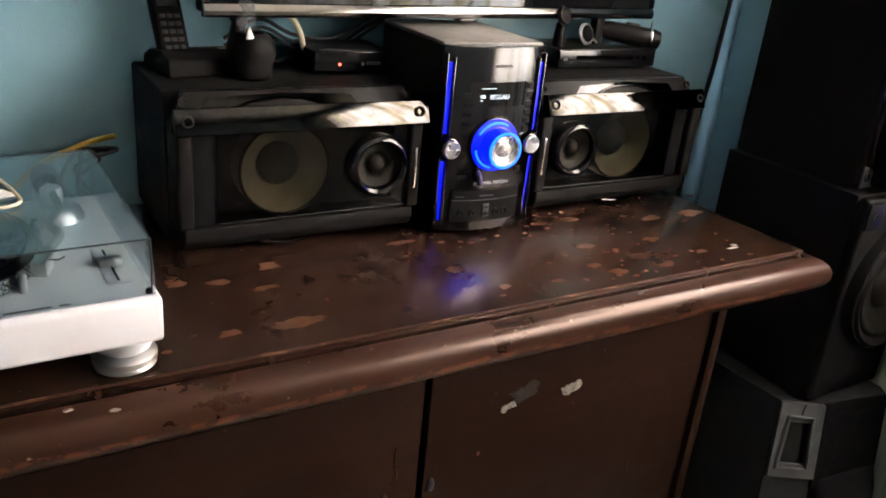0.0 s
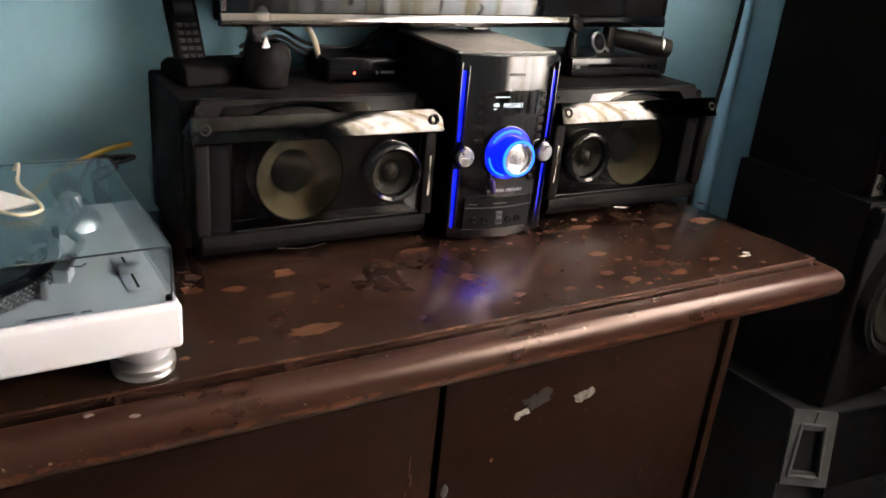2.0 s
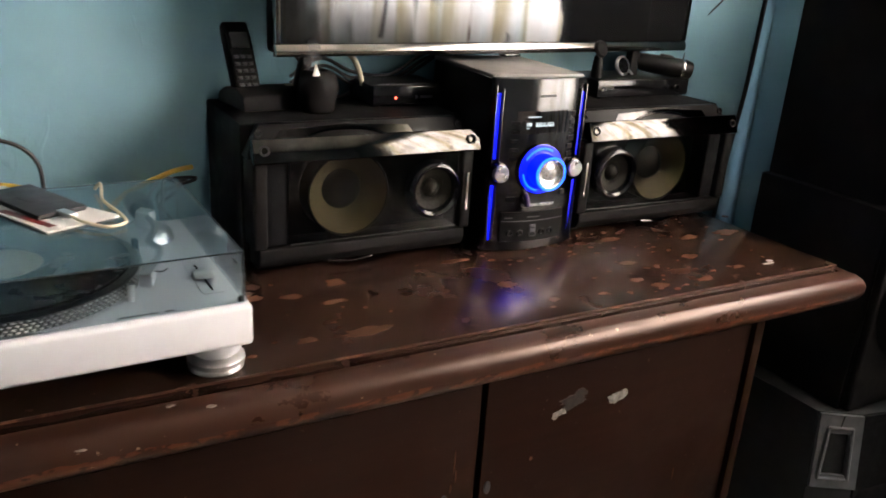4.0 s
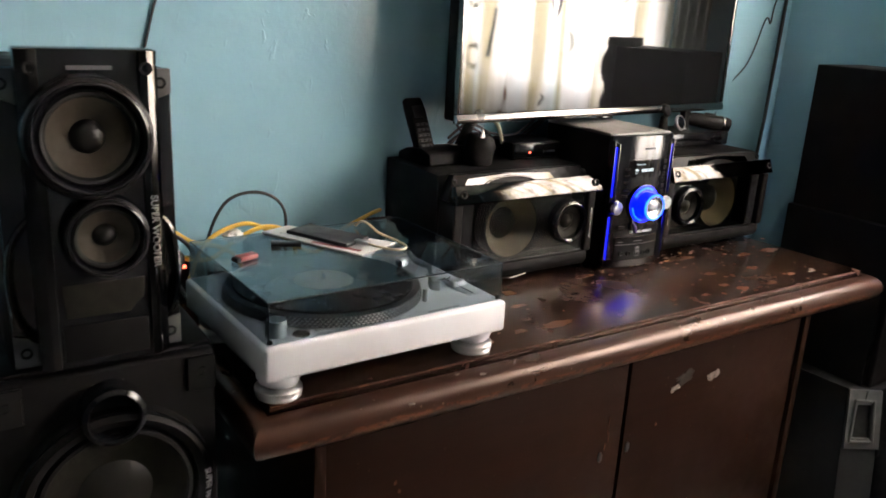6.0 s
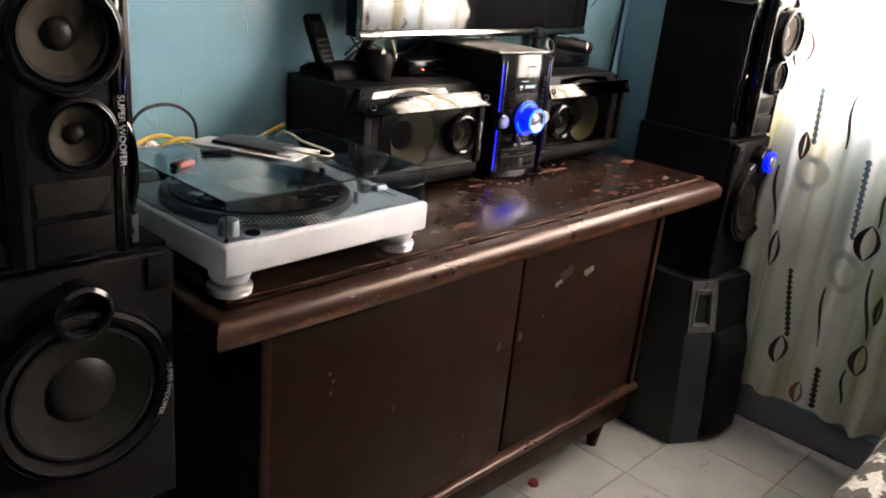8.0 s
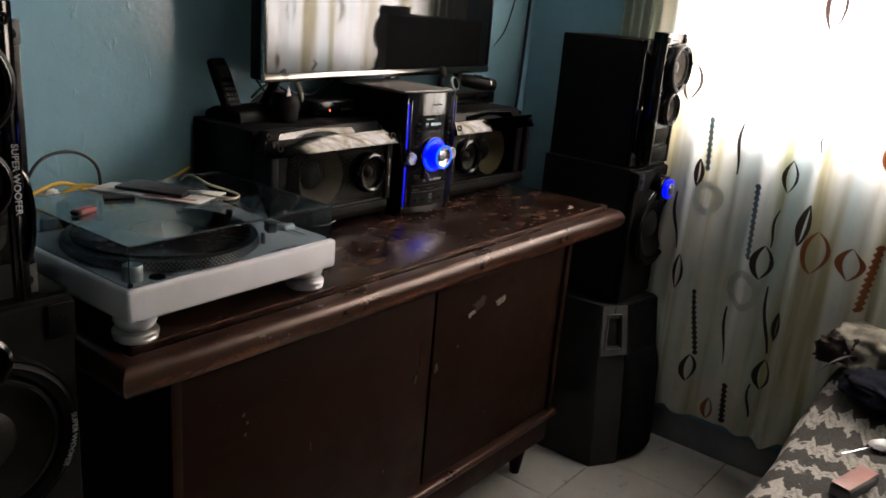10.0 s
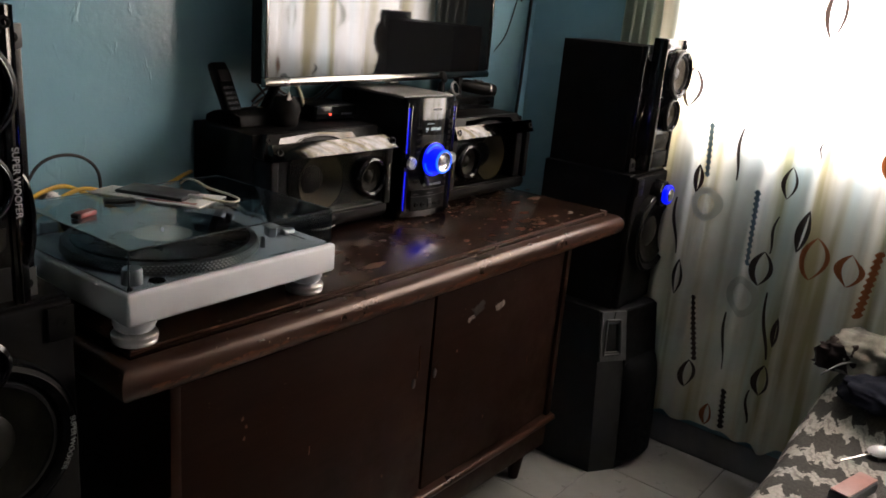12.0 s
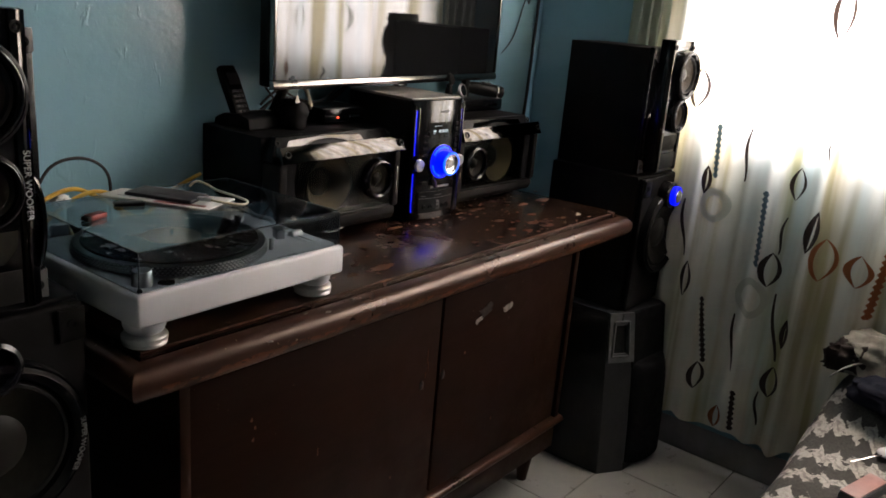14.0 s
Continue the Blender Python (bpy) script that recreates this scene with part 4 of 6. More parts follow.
def subwoofer(m, label, lit, flip=1):
    W, H, D = 0.300, 0.440, 0.31
    s = thing("subwoofer", m, label, "subwoofer", "black subwoofers")
    part("box", box(-W / 2, W / 2, 0.0, D, 0.0, H, 0.004), M_BOX, s)
    ba = [(-W / 2 + 0.004, 0.004), (W / 2 - 0.004, 0.004), (W / 2 - 0.004, H - 0.004), (-W / 2 + 0.004, H - 0.004)]
    part("baffle", prism(ba, "y", -0.022, -0.001, 0.006, 3), M_BOX, s)
    for sx in (-1, 1):
        c = part("corner_plate", box(sx * (W / 2 - 0.025) - 0.02, sx * (W / 2 - 0.025) + 0.02, -0.028, -0.0225, H - 0.062, H - 0.010, 0.002), M_SATIN, s, "dark corner plate")
        bolt(c, sx * (W / 2 - 0.025), -0.0285, H - 0.034)
    cz = 0.245
    r = 0.132
    d = part("woofer_ring", lathe([(r * 0.80, 0.004), (r * 0.84, 0.020), (r * 0.93, 0.026), (r, 0.018), (r * 1.02, 0.0), (r * 1.02, -0.004)], at_face(0, -0.024, cz), 72), M_BOX, s, "dull black woofer ring")
    part("rim_line", lathe([(r * 0.985, 0.0215), (r * 1.0, 0.0215), (r * 1.008, 0.0185), (r * 0.995, 0.0175)], at_face(0, -0.024, cz), 72), M_GLOSS, d)
    part("surround", lathe([(r * 0.82, 0.006), (r * 0.78, 0.018), (r * 0.74, 0.018), (r * 0.715, 0.015)], at_face(0, -0.024, cz), 60), M_RUBBER, d)
    part("cone", lathe([(r * 0.72, 0.016), (r * 0.58, 0.006), (r * 0.36, -0.002)], at_face(0, -0.024, cz), 60), M_CONE_DARK, d, "dim dark cone")
    part("dust_cap", lathe([(r * 0.38, 0.000), (r * 0.28, 0.008), (0.0, 0.012)], at_face(0, -0.024, cz), 40), M_DUSTCAP, d)
    # port or lit dial above the cone
    k = part("port_ring", lathe([(0.030, -0.002), (0.031, 0.028), (0.035, 0.034), (0.041, 0.030), (0.043, -0.002)], at_face(0.0, -0.024, H - 0.064), 48), M_GLOSS, s, "glossy ring over the woofer")
    if lit:
        part("dial_light", lathe([(0.030, 0.034), (0.032, 0.044), (0.030, 0.050), (0.022, 0.052)], at_face(0.0, -0.024, H - 0.064), 44), M_BLUE, k, "blue glowing dial rim")
        part("dial_face", lathe([(0.0225, 0.051), (0.016, 0.056), (0.008, 0.058), (0.0, 0.0585)], at_face(0.0, -0.024, H - 0.064), 40), M_CHROME, k, "bright dial")
    else:
        part("port_mouth", lathe([(0.030, 0.0), (0.028, 0.004), (0.0, 0.004)], at_face(0.0, -0.024, H - 0.064), 40), M_RUBBER, k)
    part("badge", box(-0.020, 0.020, -0.0235, -0.0222, H - 0.030, H - 0.025), M_GREY_L, s, smooth=0)
    ob = words("SUPER WOOFER", 0.012, Matrix.Identity(4), M_DOT, d)
    for v in ob.data.vertices:
        a = -v.co.x / (r * 0.93) + radians(-12)
        rr = r * 0.93 + v.co.y
        v.co = Vector((flip * rr * math.cos(a), -0.0515 - v.co.z, cz + rr * math.sin(a)))
    return s


def floor_speaker(m, label):
    """Grey moulded speaker with a handle slot in its facet and a dark front."""
    H = 0.535
    s = thing("floor_speaker", m, label, "loudspeaker", "grey floor speakers")
    low = [(-0.045, 0.25), (-0.036, -0.030), (0.047, -0.080), (0.262, -0.090), (0.280, -0.06), (0.280, 0.25)]
    top = [(0.008, 0.25), (0.017, 0.040), (0.098, -0.011), (0.262, -0.040), (0.276, -0.02), (0.276, 0.25)]
    steps = ((0.0, 0.0), (0.0, 0.02), (0.14, 0.14), (0.55, 0.36), (0.96, H - 0.012), (1.0, H))

    def rim(k, z):
        for (fa, za), (fb, zb) in zip(steps, steps[1:]):
            if za <= z <= zb:
                f = fa + (fb - fa) * (z - za) / (zb - za)
                return Vector((low[k][0] + (top[k][0] - low[k][0]) * f, low[k][1] + (top[k][1] - low[k][1]) * f, z))
    b = bmesh.new()
    rings = [[b.verts.new((l[0] + (t[0] - l[0]) * f, l[1] + (t[1] - l[1]) * f, z)) for l, t in zip(low, top)] for f, z in steps]
    for p, q in zip(rings, rings[1:]):
        for k in range(6):
            b.faces.new((p[k], p[(k + 1) % 6], q[(k + 1) % 6], q[k]))
    b.faces.new(rings[0])
    b.faces.new(rings[-1])
    part("shell", b, M_GREY, s, "grey moulded shell", 25)
    # pale facet with the handle slot
    f = bmesh.new()
    out_dir = Vector((-0.51, -0.81, 0.20)).normalized()

    def facet(u, z, out):
        return rim(1, z) + (rim(2, z) - rim(1, z)) * u + out_dir * out
    o = [(0.05, H - 0.002), (0.98, H - 0.002), (1.02, 0.376), (0.02, 0.376)]
    h = [(0.30, 0.494), (0.72, 0.494), (0.74, 0.405), (0.22, 0.405)]
    vo = [f.verts.new(facet(u, z, 0.012)) for u, z in o]
    vh = [f.verts.new(facet(u, z, 0.012)) for u, z in h]
    vi = [f.verts.new(facet(u, z, 0.002)) for u, z in h]
    vb = [f.verts.new(facet(u, z, -0.004)) for u, z in o]
    for k in range(4):
        k2 = (k + 1) % 4
        f.faces.new((vo[k], vo[k2], vh[k2], vh[k]))
        f.faces.new((vh[k], vh[k2], vi[k2], vi[k]))
        f.faces.new((vo[k], vo[k2], vb[k2], vb[k]))
    hp = part("handle_plate", f, M_GREY_L, s, "pale grey plate with a handle slot", 20)
    w = bmesh.new()
    w.faces.new([w.verts.new(facet(u + du, z + dz, 0.0025)) for (u, z), (du, dz) in zip(h, ((-0.02, 0.004), (0.02, 0.004), (0.02, -0.004), (-0.02, -0.004)))])
    part("handle_well", w, M_RUBBER, hp, smooth=0)
    rim_pts = [facet(u, z, 0.0135) for u, z in ((0.24, 0.506), (0.76, 0.506), (0.80, 0.396), (0.15, 0.396))]
    for k in range(4):
        p, q = rim_pts[k], rim_pts[(k + 1) % 4]
        part("slot_rim", tube([p, (p + q) / 2, q], 0.0038, 8, 2), M_GREY_L, hp, "raised rim round the slot")
    part("seam", tube([facet(0.55, H - 0.003, 0.0125), facet(0.52, 0.520, 0.0125), facet(0.50, 0.508, 0.0125)], 0.0012, 6, 4), M_RUBBER, hp)
    # flat black upper front, and the grille that swells out below it
    bd = bmesh.new()
    for zs in ((0.355, 0.45), (0.45, H - 0.002)):
        quad = [(u, z) for u, z in ((0.0, zs[0]), (1.0, zs[0]), (1.0, zs[1]), (0.0, zs[1]))]
        bd.faces.new([bd.verts.new(rim(2, z) + (rim(3, z) - rim(2, z)) * u + Vector((0, -0.006, 0))) for u, z in quad])
    bmesh.ops.remove_doubles(bd, verts=bd.verts, dist=1e-5)
    ge = bmesh.ops.extrude_face_region(bd, geom=bd.faces[:])
    for v in [e for e in ge["geom"] if isinstance(e, bmesh.types.BMVert)]:
        v.co.y += 0.012
    part("front_board", bd, M_GRILLE, s, "flat black upper front")
    g = bmesh.new()
    rows = []
    n = 18
    for i in range(n + 1):
        v = i / n
        z = 0.030 + v * 0.345
        swell = math.sqrt(max(0.0, 1 - max(0.0, (v - 0.72) / 0.28) ** 2.2))
        row = []
        for k in range(15):
            u = 0.02 + 0.97 * k / 14
            p = rim(2, z) + (rim(3, z) - rim(2, z)) * u
            side = math.sin(math.pi * k / 14) ** 0.45
            row.append(g.verts.new(p + Vector((0, -0.003 - 0.050 * side * swell * (0.75 + 0.25 * v), 0))))
        rows.append(row)
    for p, q in zip(rows, rows[1:]):
        for k in range(14):
            g.faces.new((p[k], p[k + 1], q[k + 1], q[k]))
    ge = bmesh.ops.extrude_face_region(g, geom=g.faces[:])
    for v in [e for e in ge["geom"] if isinstance(e, bmesh.types.BMVert)]:
        v.co.y += 0.012
    part("grille", g, M_GRILLE, s, "black bowed grille cloth")
    return s


GX, GY = 1.655, -0.03
floor_speaker(pose(GX, GY, 0), "grey moulded floor speaker with a handle slot, under a subwoofer")
subwoofer(pose(1.864, -0.005, 0.5352), "black subwoofer with a glowing blue dial, standing on a grey speaker", True)
tower_speaker(pose(1.838, 0.030, 0.9754), "tall black two-way loudspeaker with bright rings, standing on a subwoofer", -1)
LX = -0.172
floor_speaker(pose(LX - 0.16, 0.09, 0), "grey moulded floor speaker under a subwoofer beside the sideboard")
subwoofer(pose(LX, 0.062, 0.5352), "black subwoofer with a round port, beside the sideboard", False)
tower_speaker(pose(LX, 0.080, 0.9754), "tall black two-way loudspeaker with bright edge strip, on a subwoofer", 1)


def laid_speaker(x0, x1, side, label):
    """A bookshelf speaker lying on its side; side +1 has the tweeter at the x1 end."""
    s = thing("bookshelf_speaker", pose(0, 0, T), label, "loudspeaker", "speakers lying on the sideboard")
    y = 0.315
    L = x1 - x0
    part("box", box(x0, x1, y + 0.046, 0.580, 0.006, 0.240, 0.004), M_BOX, s)
    # front surround, its top leaning forward and its upper corners cut
    sur = prism([(y + 0.026, 0.243), (y + 0.007, 0.204), (y + 0.008, 0.190), (y + 0.0455, 0.190), (y + 0.0455, 0.241)], "x", x0 + 0.002, x1 - 0.002, 0.002)
    for v in sur.verts:
        if v.co.z > 0.232:
            v.co.x += 0.022 if v.co.x < (x0 + x1) / 2 else -0.022
    part("top_flange", sur, M_SATIN, s, "sloping satin flange with cut corners")
    part("lower_flange", prism([(y + 0.0455, 0.008), (y + 0.010, 0.007), (y - 0.006, 0.014), (y - 0.014, 0.028), (y - 0.013, 0.046), (y + 0.0455, 0.046)], "x", x0 + 0.012, x1 - 0.012, 0.003, 3), M_BOX, s, "rounded dull black chin")
    for xa, xb in ((x0 + 0.003, x0 + 0.026), (x1 - 0.026, x1 - 0.003)):
        part("end_frame", box(xa, xb, y - 0.016, y + 0.0455, 0.0465, 0.1895, 0.005, 3), M_BOX, s, "rounded end of the front")
    xr0, xr1 = (x0 + 0.0265, x0 + 0.062) if side > 0 else (x1 - 0.062, x1 - 0.0265)
    part("end_recess", box(xr0, xr1, y - 0.002, y + 0.0405, 0.0470, 0.1890, 0.002), M_GRILLE, s, "matt black recess")
    wx = x0 + L * (0.421 if side > 0 else 0.540)
    tx = x0 + L * (0.798 if side > 0 else 0.210)
    # bright trapezoid with the woofer's arc cut into it
    sl = Vector((0, -0.019, -0.047)).normalized()
    nrm = Vector((0, -0.047, 0.019)).normalized()
    base = Vector((0, y + 0.0256, 0.242)) + nrm * 0.002
    b = bmesh.new()
    outer, inner = [], []
    for k in range(25):
        u = -1 + 2 * k / 24
        xx = wx + u * 0.135
        top_in = 0.004 + 0.006 * abs(u)
        dep = 0.041 if abs(u) > 0.62 else 0.041 - 0.031 * math.sqrt(max(0, 1 - (u / 0.62) ** 2))
        outer.append((b.verts.new(base + sl * top_in + Vector((wx + u * 0.112, 0, 0))), b.verts.new(base + sl * top_in + Vector((wx + u * 0.112, 0, 0)) - nrm * 0.003)))
        inner.append((b.verts.new(base + sl * dep + Vector((xx, 0, 0))), b.verts.new(base + sl * dep + Vector((xx, 0, 0)) - nrm * 0.003)))
    for k in range(24):
        b.faces.new((outer[k][0], outer[k + 1][0], inner[k + 1][0], inner[k][0]))
        b.faces.new((inner[k][0], inner[k + 1][0], inner[k + 1][1], inner[k][1]))
        b.faces.new((outer[k][0], outer[k + 1][0], outer[k + 1][1], outer[k][1]))
    part("arch_plate", b, M_SMOKE, s, "polished plate with an arc cut out", 20)
    arc = [base + sl * (0.042 - 0.031 * math.sqrt(max(0, 1 - q * q))) + nrm * 0.001 + Vector((wx + q * 0.083, 0, 0)) for q in (-1, -0.9, -0.7, -0.4, 0, 0.4, 0.7, 0.9, 1)]
    part("arc_rim", tube(arc, 0.0022, 8, 4), M_SMOKE, s)
    for xx in (x0 + 0.022, x1 - 0.022):
        m = Matrix.Translation(base + sl * 0.014 + Vector((xx, 0, 0))) @ nrm.to_track_quat("Z", "Y").to_matrix().to_4x4()
        part("bolt", lathe([(0.0, -0.001), (0.004, -0.001), (0.0045, 0.0018), (0.007, 0.0018), (0.007, -0.002)], m, 20), M_RUBBER, s)
    # bright bar across the front
    bar = part("front_bar", prism([(y - 0.018, 0.229), (y - 0.032, 0.194), (y - 0.024, 0.190), (y - 0.004, 0.205), (y - 0.004, 0.226)], "x", x0 + (0.001 if side > 0 else 0.004), x1 - (0.001 if side > 0 else 0.012), 0.0015), M_SMOKE, s, "polished bar across the front")
    bn = Vector((0, -0.035, 0.014)).normalized()
    for xx in (x0 + 0.018, x1 - 0.018 - (0.008 if side < 0 else 0)):
        m = Matrix.Translation((xx, y - 0.0255, 0.2125)) @ bn.to_track_quat("Z", "Y").to_matrix().to_4x4()
        part("bolt", lathe([(0.0, -0.001), (0.005, -0.001), (0.0055, 0.002), (0.0085, 0.002), (0.0085, -0.002)], m, 24), M_RUBBER, bar)
    # drivers behind and in the front
    part("front_board", box(x0 + 0.027, x1 - 0.027, y + 0.041, y + 0.0455, 0.047, 0.1895), M_GRILLE, s)
    w = part("woofer", lathe([(0.0735, 0.0), (0.0735, 0.040), (0.0715, 0.042), (0.069, 0.040)], at_face(wx, y + 0.041, 0.124), 64), M_SATIN, s)
    part("cone", lathe([(0.0705, 0.0405), (0.062, 0.033), (0.048, 0.018), (0.032, 0.001)], at_face(wx, y + 0.041, 0.124), 64), M_CONE, w, "tan woven cone behind mesh")
    part("dust_cap", lathe([(0.036, 0.004), (0.030, 0.014), (0.016, 0.021), (0.0, 0.023)], at_face(wx, y + 0.041, 0.124), 40), M_DUSTCAP, w)
    cv = (x1 - 0.028, x0 + 0.0625) if side > 0 else (x1 - 0.0625, x0 + 0.028)
    part("smoked_cover", box(min(cv), max(cv), y - 0.0065, y - 0.0045, 0.0472, 0.1892, 0.0005, 1), M_SMOKED, s, "dark clear mesh cover")
    t = part("tweeter", lathe([(0.036, -0.004), (0.039, 0.016), (0.044, 0.020), (0.050, 0.014), (0.052, 0.0), (0.052, -0.003)], at_face(tx, y - 0.007, 0.124), 56), M_GLOSS, s, "glossy tweeter ring")
    part("bright_rim", lathe([(0.0435, 0.0202), (0.047, 0.0190), (0.050, 0.0150), (0.047, 0.0175)], at_face(tx, y - 0.007, 0.124), 56), M_GLOSS, t)
    part("horn", lathe([(0.037, 0.006), (0.028, 0.001), (0.016, -0.003), (0.012, 0.003), (0.006, 0.008), (0.0, 0.009)], at_face(tx, y - 0.007, 0.124), 48), M_CONE_DARK, t, "brown tweeter cone")
    xr, xl = (x1 - 0.030, x0 + 0.066) if side > 0 else (x0 + 0.030, x1 - 0.066)
    part("panel_outline", tube([(xr, y - 0.0075, 0.186), (xr, y - 0.0075, 0.120), (xr, y - 0.0075, 0.058), (xr + (xl - xr) * 0.02, y - 0.0080, 0.0510), ((xr + xl) / 2, y - 0.0080, 0.0500), (xl, y - 0.0080, 0.0490)], 0.0012, 6, 5), M_SATIN, s, "thin bright outline of the front")
    xe = x1 - 0.014 if side > 0 else x0 + 0.014
    part("end_trim", box(xe - 0.0025, xe + 0.0025, y - 0.0178, y - 0.0155, 0.080, 0.150, 0.001), M_CHROME, s, "thin bright trim")
    for xx in (x0 + 0.05, x1 - 0.05):
        for yy in (y + 0.06, 0.54):
            part("foot_pad", lathe([(0.0, 0.0), (0.011, 0.0), (0.012, 0.006), (0.0, 0.006)], pose(xx, yy, 0), 18), M_RUBBER, s)
    part("chin_trim", tube([(wx - 0.040, y - 0.010, 0.014), (wx, y - 0.015, 0.011), (wx + 0.040, y - 0.010, 0.014)], 0.0022, 8, 8), M_SMOKE, s, "curved bright chin trim")
    return s


laid_speaker(0.556, 0.958, 1, "black bookshelf speaker lying on its side with tan cone")
laid_speaker(1.196, 1.600, -1, "black bookshelf speaker lying on its side beside the hi-fi unit")


# ---------------------------------------------------------------- hi-fi unit
def hifi_unit():
    s = thing("hifi_unit", pose(1.070, 0.281, T, 0, 0, -2.5), "tall black hi-fi unit with glowing blue dial and light strips", "hi-fi")
    W, H = 0.190, 0.318
    h = W / 2
    part("case", box(-h + 0.002, h - 0.002, 0.012, 0.245, 0.004, H - 0.004, 0.003), M_BOX, s)
    part("top_plate", box(-h, h, 0.008, 0.243, H - 0.0035, H + 0.004, 0.003), M_DULLTOP, s, "dull dusty grey top plate")

    def bow(x):
        return -0.020 * (1 - (x / h) ** 2)
    fr = [(x, bow(x)) for x in (-h + 2 * h * k / 16 for k in range(17))] + [(h, 0.011), (-h, 0.011)]
    part("front_panel", prism(fr, "z", 0.004, H, 0.0015), M_PIANO, s, "bowed glossy black front", 50)

    def on(x, out=0.0):
        return bow(x) - out

    def slab(x0, x1, z0, z1, out, th=0.003, n=6):
        a = [(x0 + (x1 - x0) * k / n) for k in range(n + 1)]
        return prism([(x, on(x, out)) for x in a] + [(x, on(x, out - th)) for x in reversed(a)], "z", z0, z1)
    # light strips, broken where the knobs sit
    for sx in (-1, 1):
        for z0, z1 in ((0.024, 0.128), (0.176, 0.292)):
            pts = [(sx * 0.0835, z0), (sx * 0.0835 + 0.0042 * (0.6 if z1 < 0.2 else 1) * sx, z0), (sx * 0.0895, z1), (sx * 0.0825, z1)]
            part("light_strip", prism(pts, "y", on(0.0865, 0.0012), on(0.0865, -0.003)), M_STRIP, s, "glowing blue light strip", 0)
        part("side_rail", prism([(sx * 0.0915, 0.010), (sx * 0.0945, 0.010), (sx * 0.0945, 0.306), (sx * 0.0915, 0.306)], "y", on(0.093, 0.0075), 0.004, 0.001), M_PIANO, s, "slim glossy rail")
        part("strip_lip", prism([(sx * 0.0795, 0.016), (sx * 0.0820, 0.016), (sx * 0.0818, 0.300), (sx * 0.0793, 0.300)], "y", on(0.081, 0.0052), on(0.081, -0.002), 0.0005), M_PIANO, s, "raised edge of the bowed front")
    # knobs
    for x, z in ((-0.0780, 0.152), (0.0780, 0.154)):
        k = part("knob", lathe([(0.0, 0.0160), (0.0140, 0.0160), (0.0150, 0.0150), (0.0158, 0.0120), (0.0158, -0.004)], at_face(x, on(x), z), 40), M_KNOB, s, "brushed silver knob", 20)
        part("knob_rim", lathe([(0.0158, 0.0095), (0.0178, 0.0085), (0.0188, 0.003), (0.0200, -0.004)], at_face(x, on(x), z), 40), M_SMOKE, k)
        part("notch", box(x - 0.011, x + 0.011, on(x, 0.0167), on(x, 0.0158), z - 0.0006, z + 0.0006), M_PRINT_W, k, smooth=0)
    # big lit dial
    zc, xc = 0.158, 0.0
    d = part("dial", lathe([(0.0, 0.006), (0.040, 0.006), (0.046, 0.004), (0.048, -0.004)], at_face(xc, on(xc), zc), 60), M_GLOSS, s, "round dial housing")
    part("light_ring", lathe([(0.026, 0.010), (0.032, 0.0075), (0.040, 0.0065), (0.0445, 0.0065), (0.0445, 0.004)], at_face(xc, on(xc), zc), 60), M_BLUE, d, "glowing blue ring")
    part("light_barrel", lathe([(0.030, 0.008), (0.0305, 0.034), (0.0295, 0.038)], at_face(xc, on(xc), zc), 56), M_BLUE, d, "glowing blue barrel")
    part("light_rim", lathe([(0.0295, 0.036), (0.0310, 0.039), (0.0295, 0.0415), (0.0265, 0.041)], at_face(xc, on(xc), zc), 56), M_CYAN, d, "pale blue glowing rim")
    part("lens", lathe([(0.0268, 0.0405), (0.0235, 0.0400), (0.0200, 0.0365), (0.0135, 0.0345), (0.0120, 0.0375), (0.0, 0.0390)], at_face(xc, on(xc), zc), 48), M_LENS, d, "polished silver dial face", 20)
    part("pale_arc", tube([(xc + 0.0385 * math.cos(a), on(xc, 0.0085), zc + 0.0385 * math.sin(a)) for a in (radians(q) for q in range(60, 160, 10))], 0.0020, 8, 3), M_CYAN, d, "pale blue arc of light")
    part("pale_arc", tube([(xc + 0.0385 * math.cos(a), on(xc, 0.0085), zc + 0.0385 * math.sin(a)) for a in (radians(q) for q in range(190, 262, 10))], 0.0017, 8, 3), M_CYAN, d, "pale blue arc of light")
    # display
    ds = part("display", slab(-0.052, 0.060, 0.222, 0.262, 0.0012, 0.002), M_LCD, s, "dark display window")
    words("USB", 0.0078, pose(-0.0295, on(-0.03, 0.0016), 0.2385, 90), M_DISP, ds, "display_text", stretch=0.75)
    words("REGGAE1", 0.0105, pose(0.0020, on(0.0, 0.0016), 0.2380, 90), M_DISP, ds, "display_text", stretch=0.85)
    part("display_bar", box(-0.033, -0.006, on(-0.02, 0.0022), on(-0.02, 0.0012), 0.2515, 0.2528), M_DISP, ds, smooth=0)
    part("display_bar", box(-0.034, -0.029, on(-0.03, 0.0022), on(-0.03, 0.0012), 0.2315, 0.2330), M_DISP, ds, smooth=0)
    # buttons
    for k in range(6):
        z = 0.250 - k * 0.0148
        part("button", slab(0.0600, 0.0725, z, z + 0.0085, 0.0022, 0.004, 2), M_SATIN, s)
    for k in range(5):
        z = 0.238 - k * 0.0158
        part("button", slab(-0.0610, -0.0470, z, z + 0.0055, 0.0022, 0.004, 2), M_SATIN, s)
    part("button", slab(-0.060, -0.044, 0.098, 0.106, 0.0022, 0.004, 2), M_SATIN, s)
    part("button", slab(0.054, 0.064, 0.104, 0.114, 0.0022, 0.004, 2), M_SATIN, s)
    part("brand_bar", slab(-0.012, 0.020, 0.286, 0.2905, 0.0008, 0.001, 2), M_GREY_L, s, smooth=0)
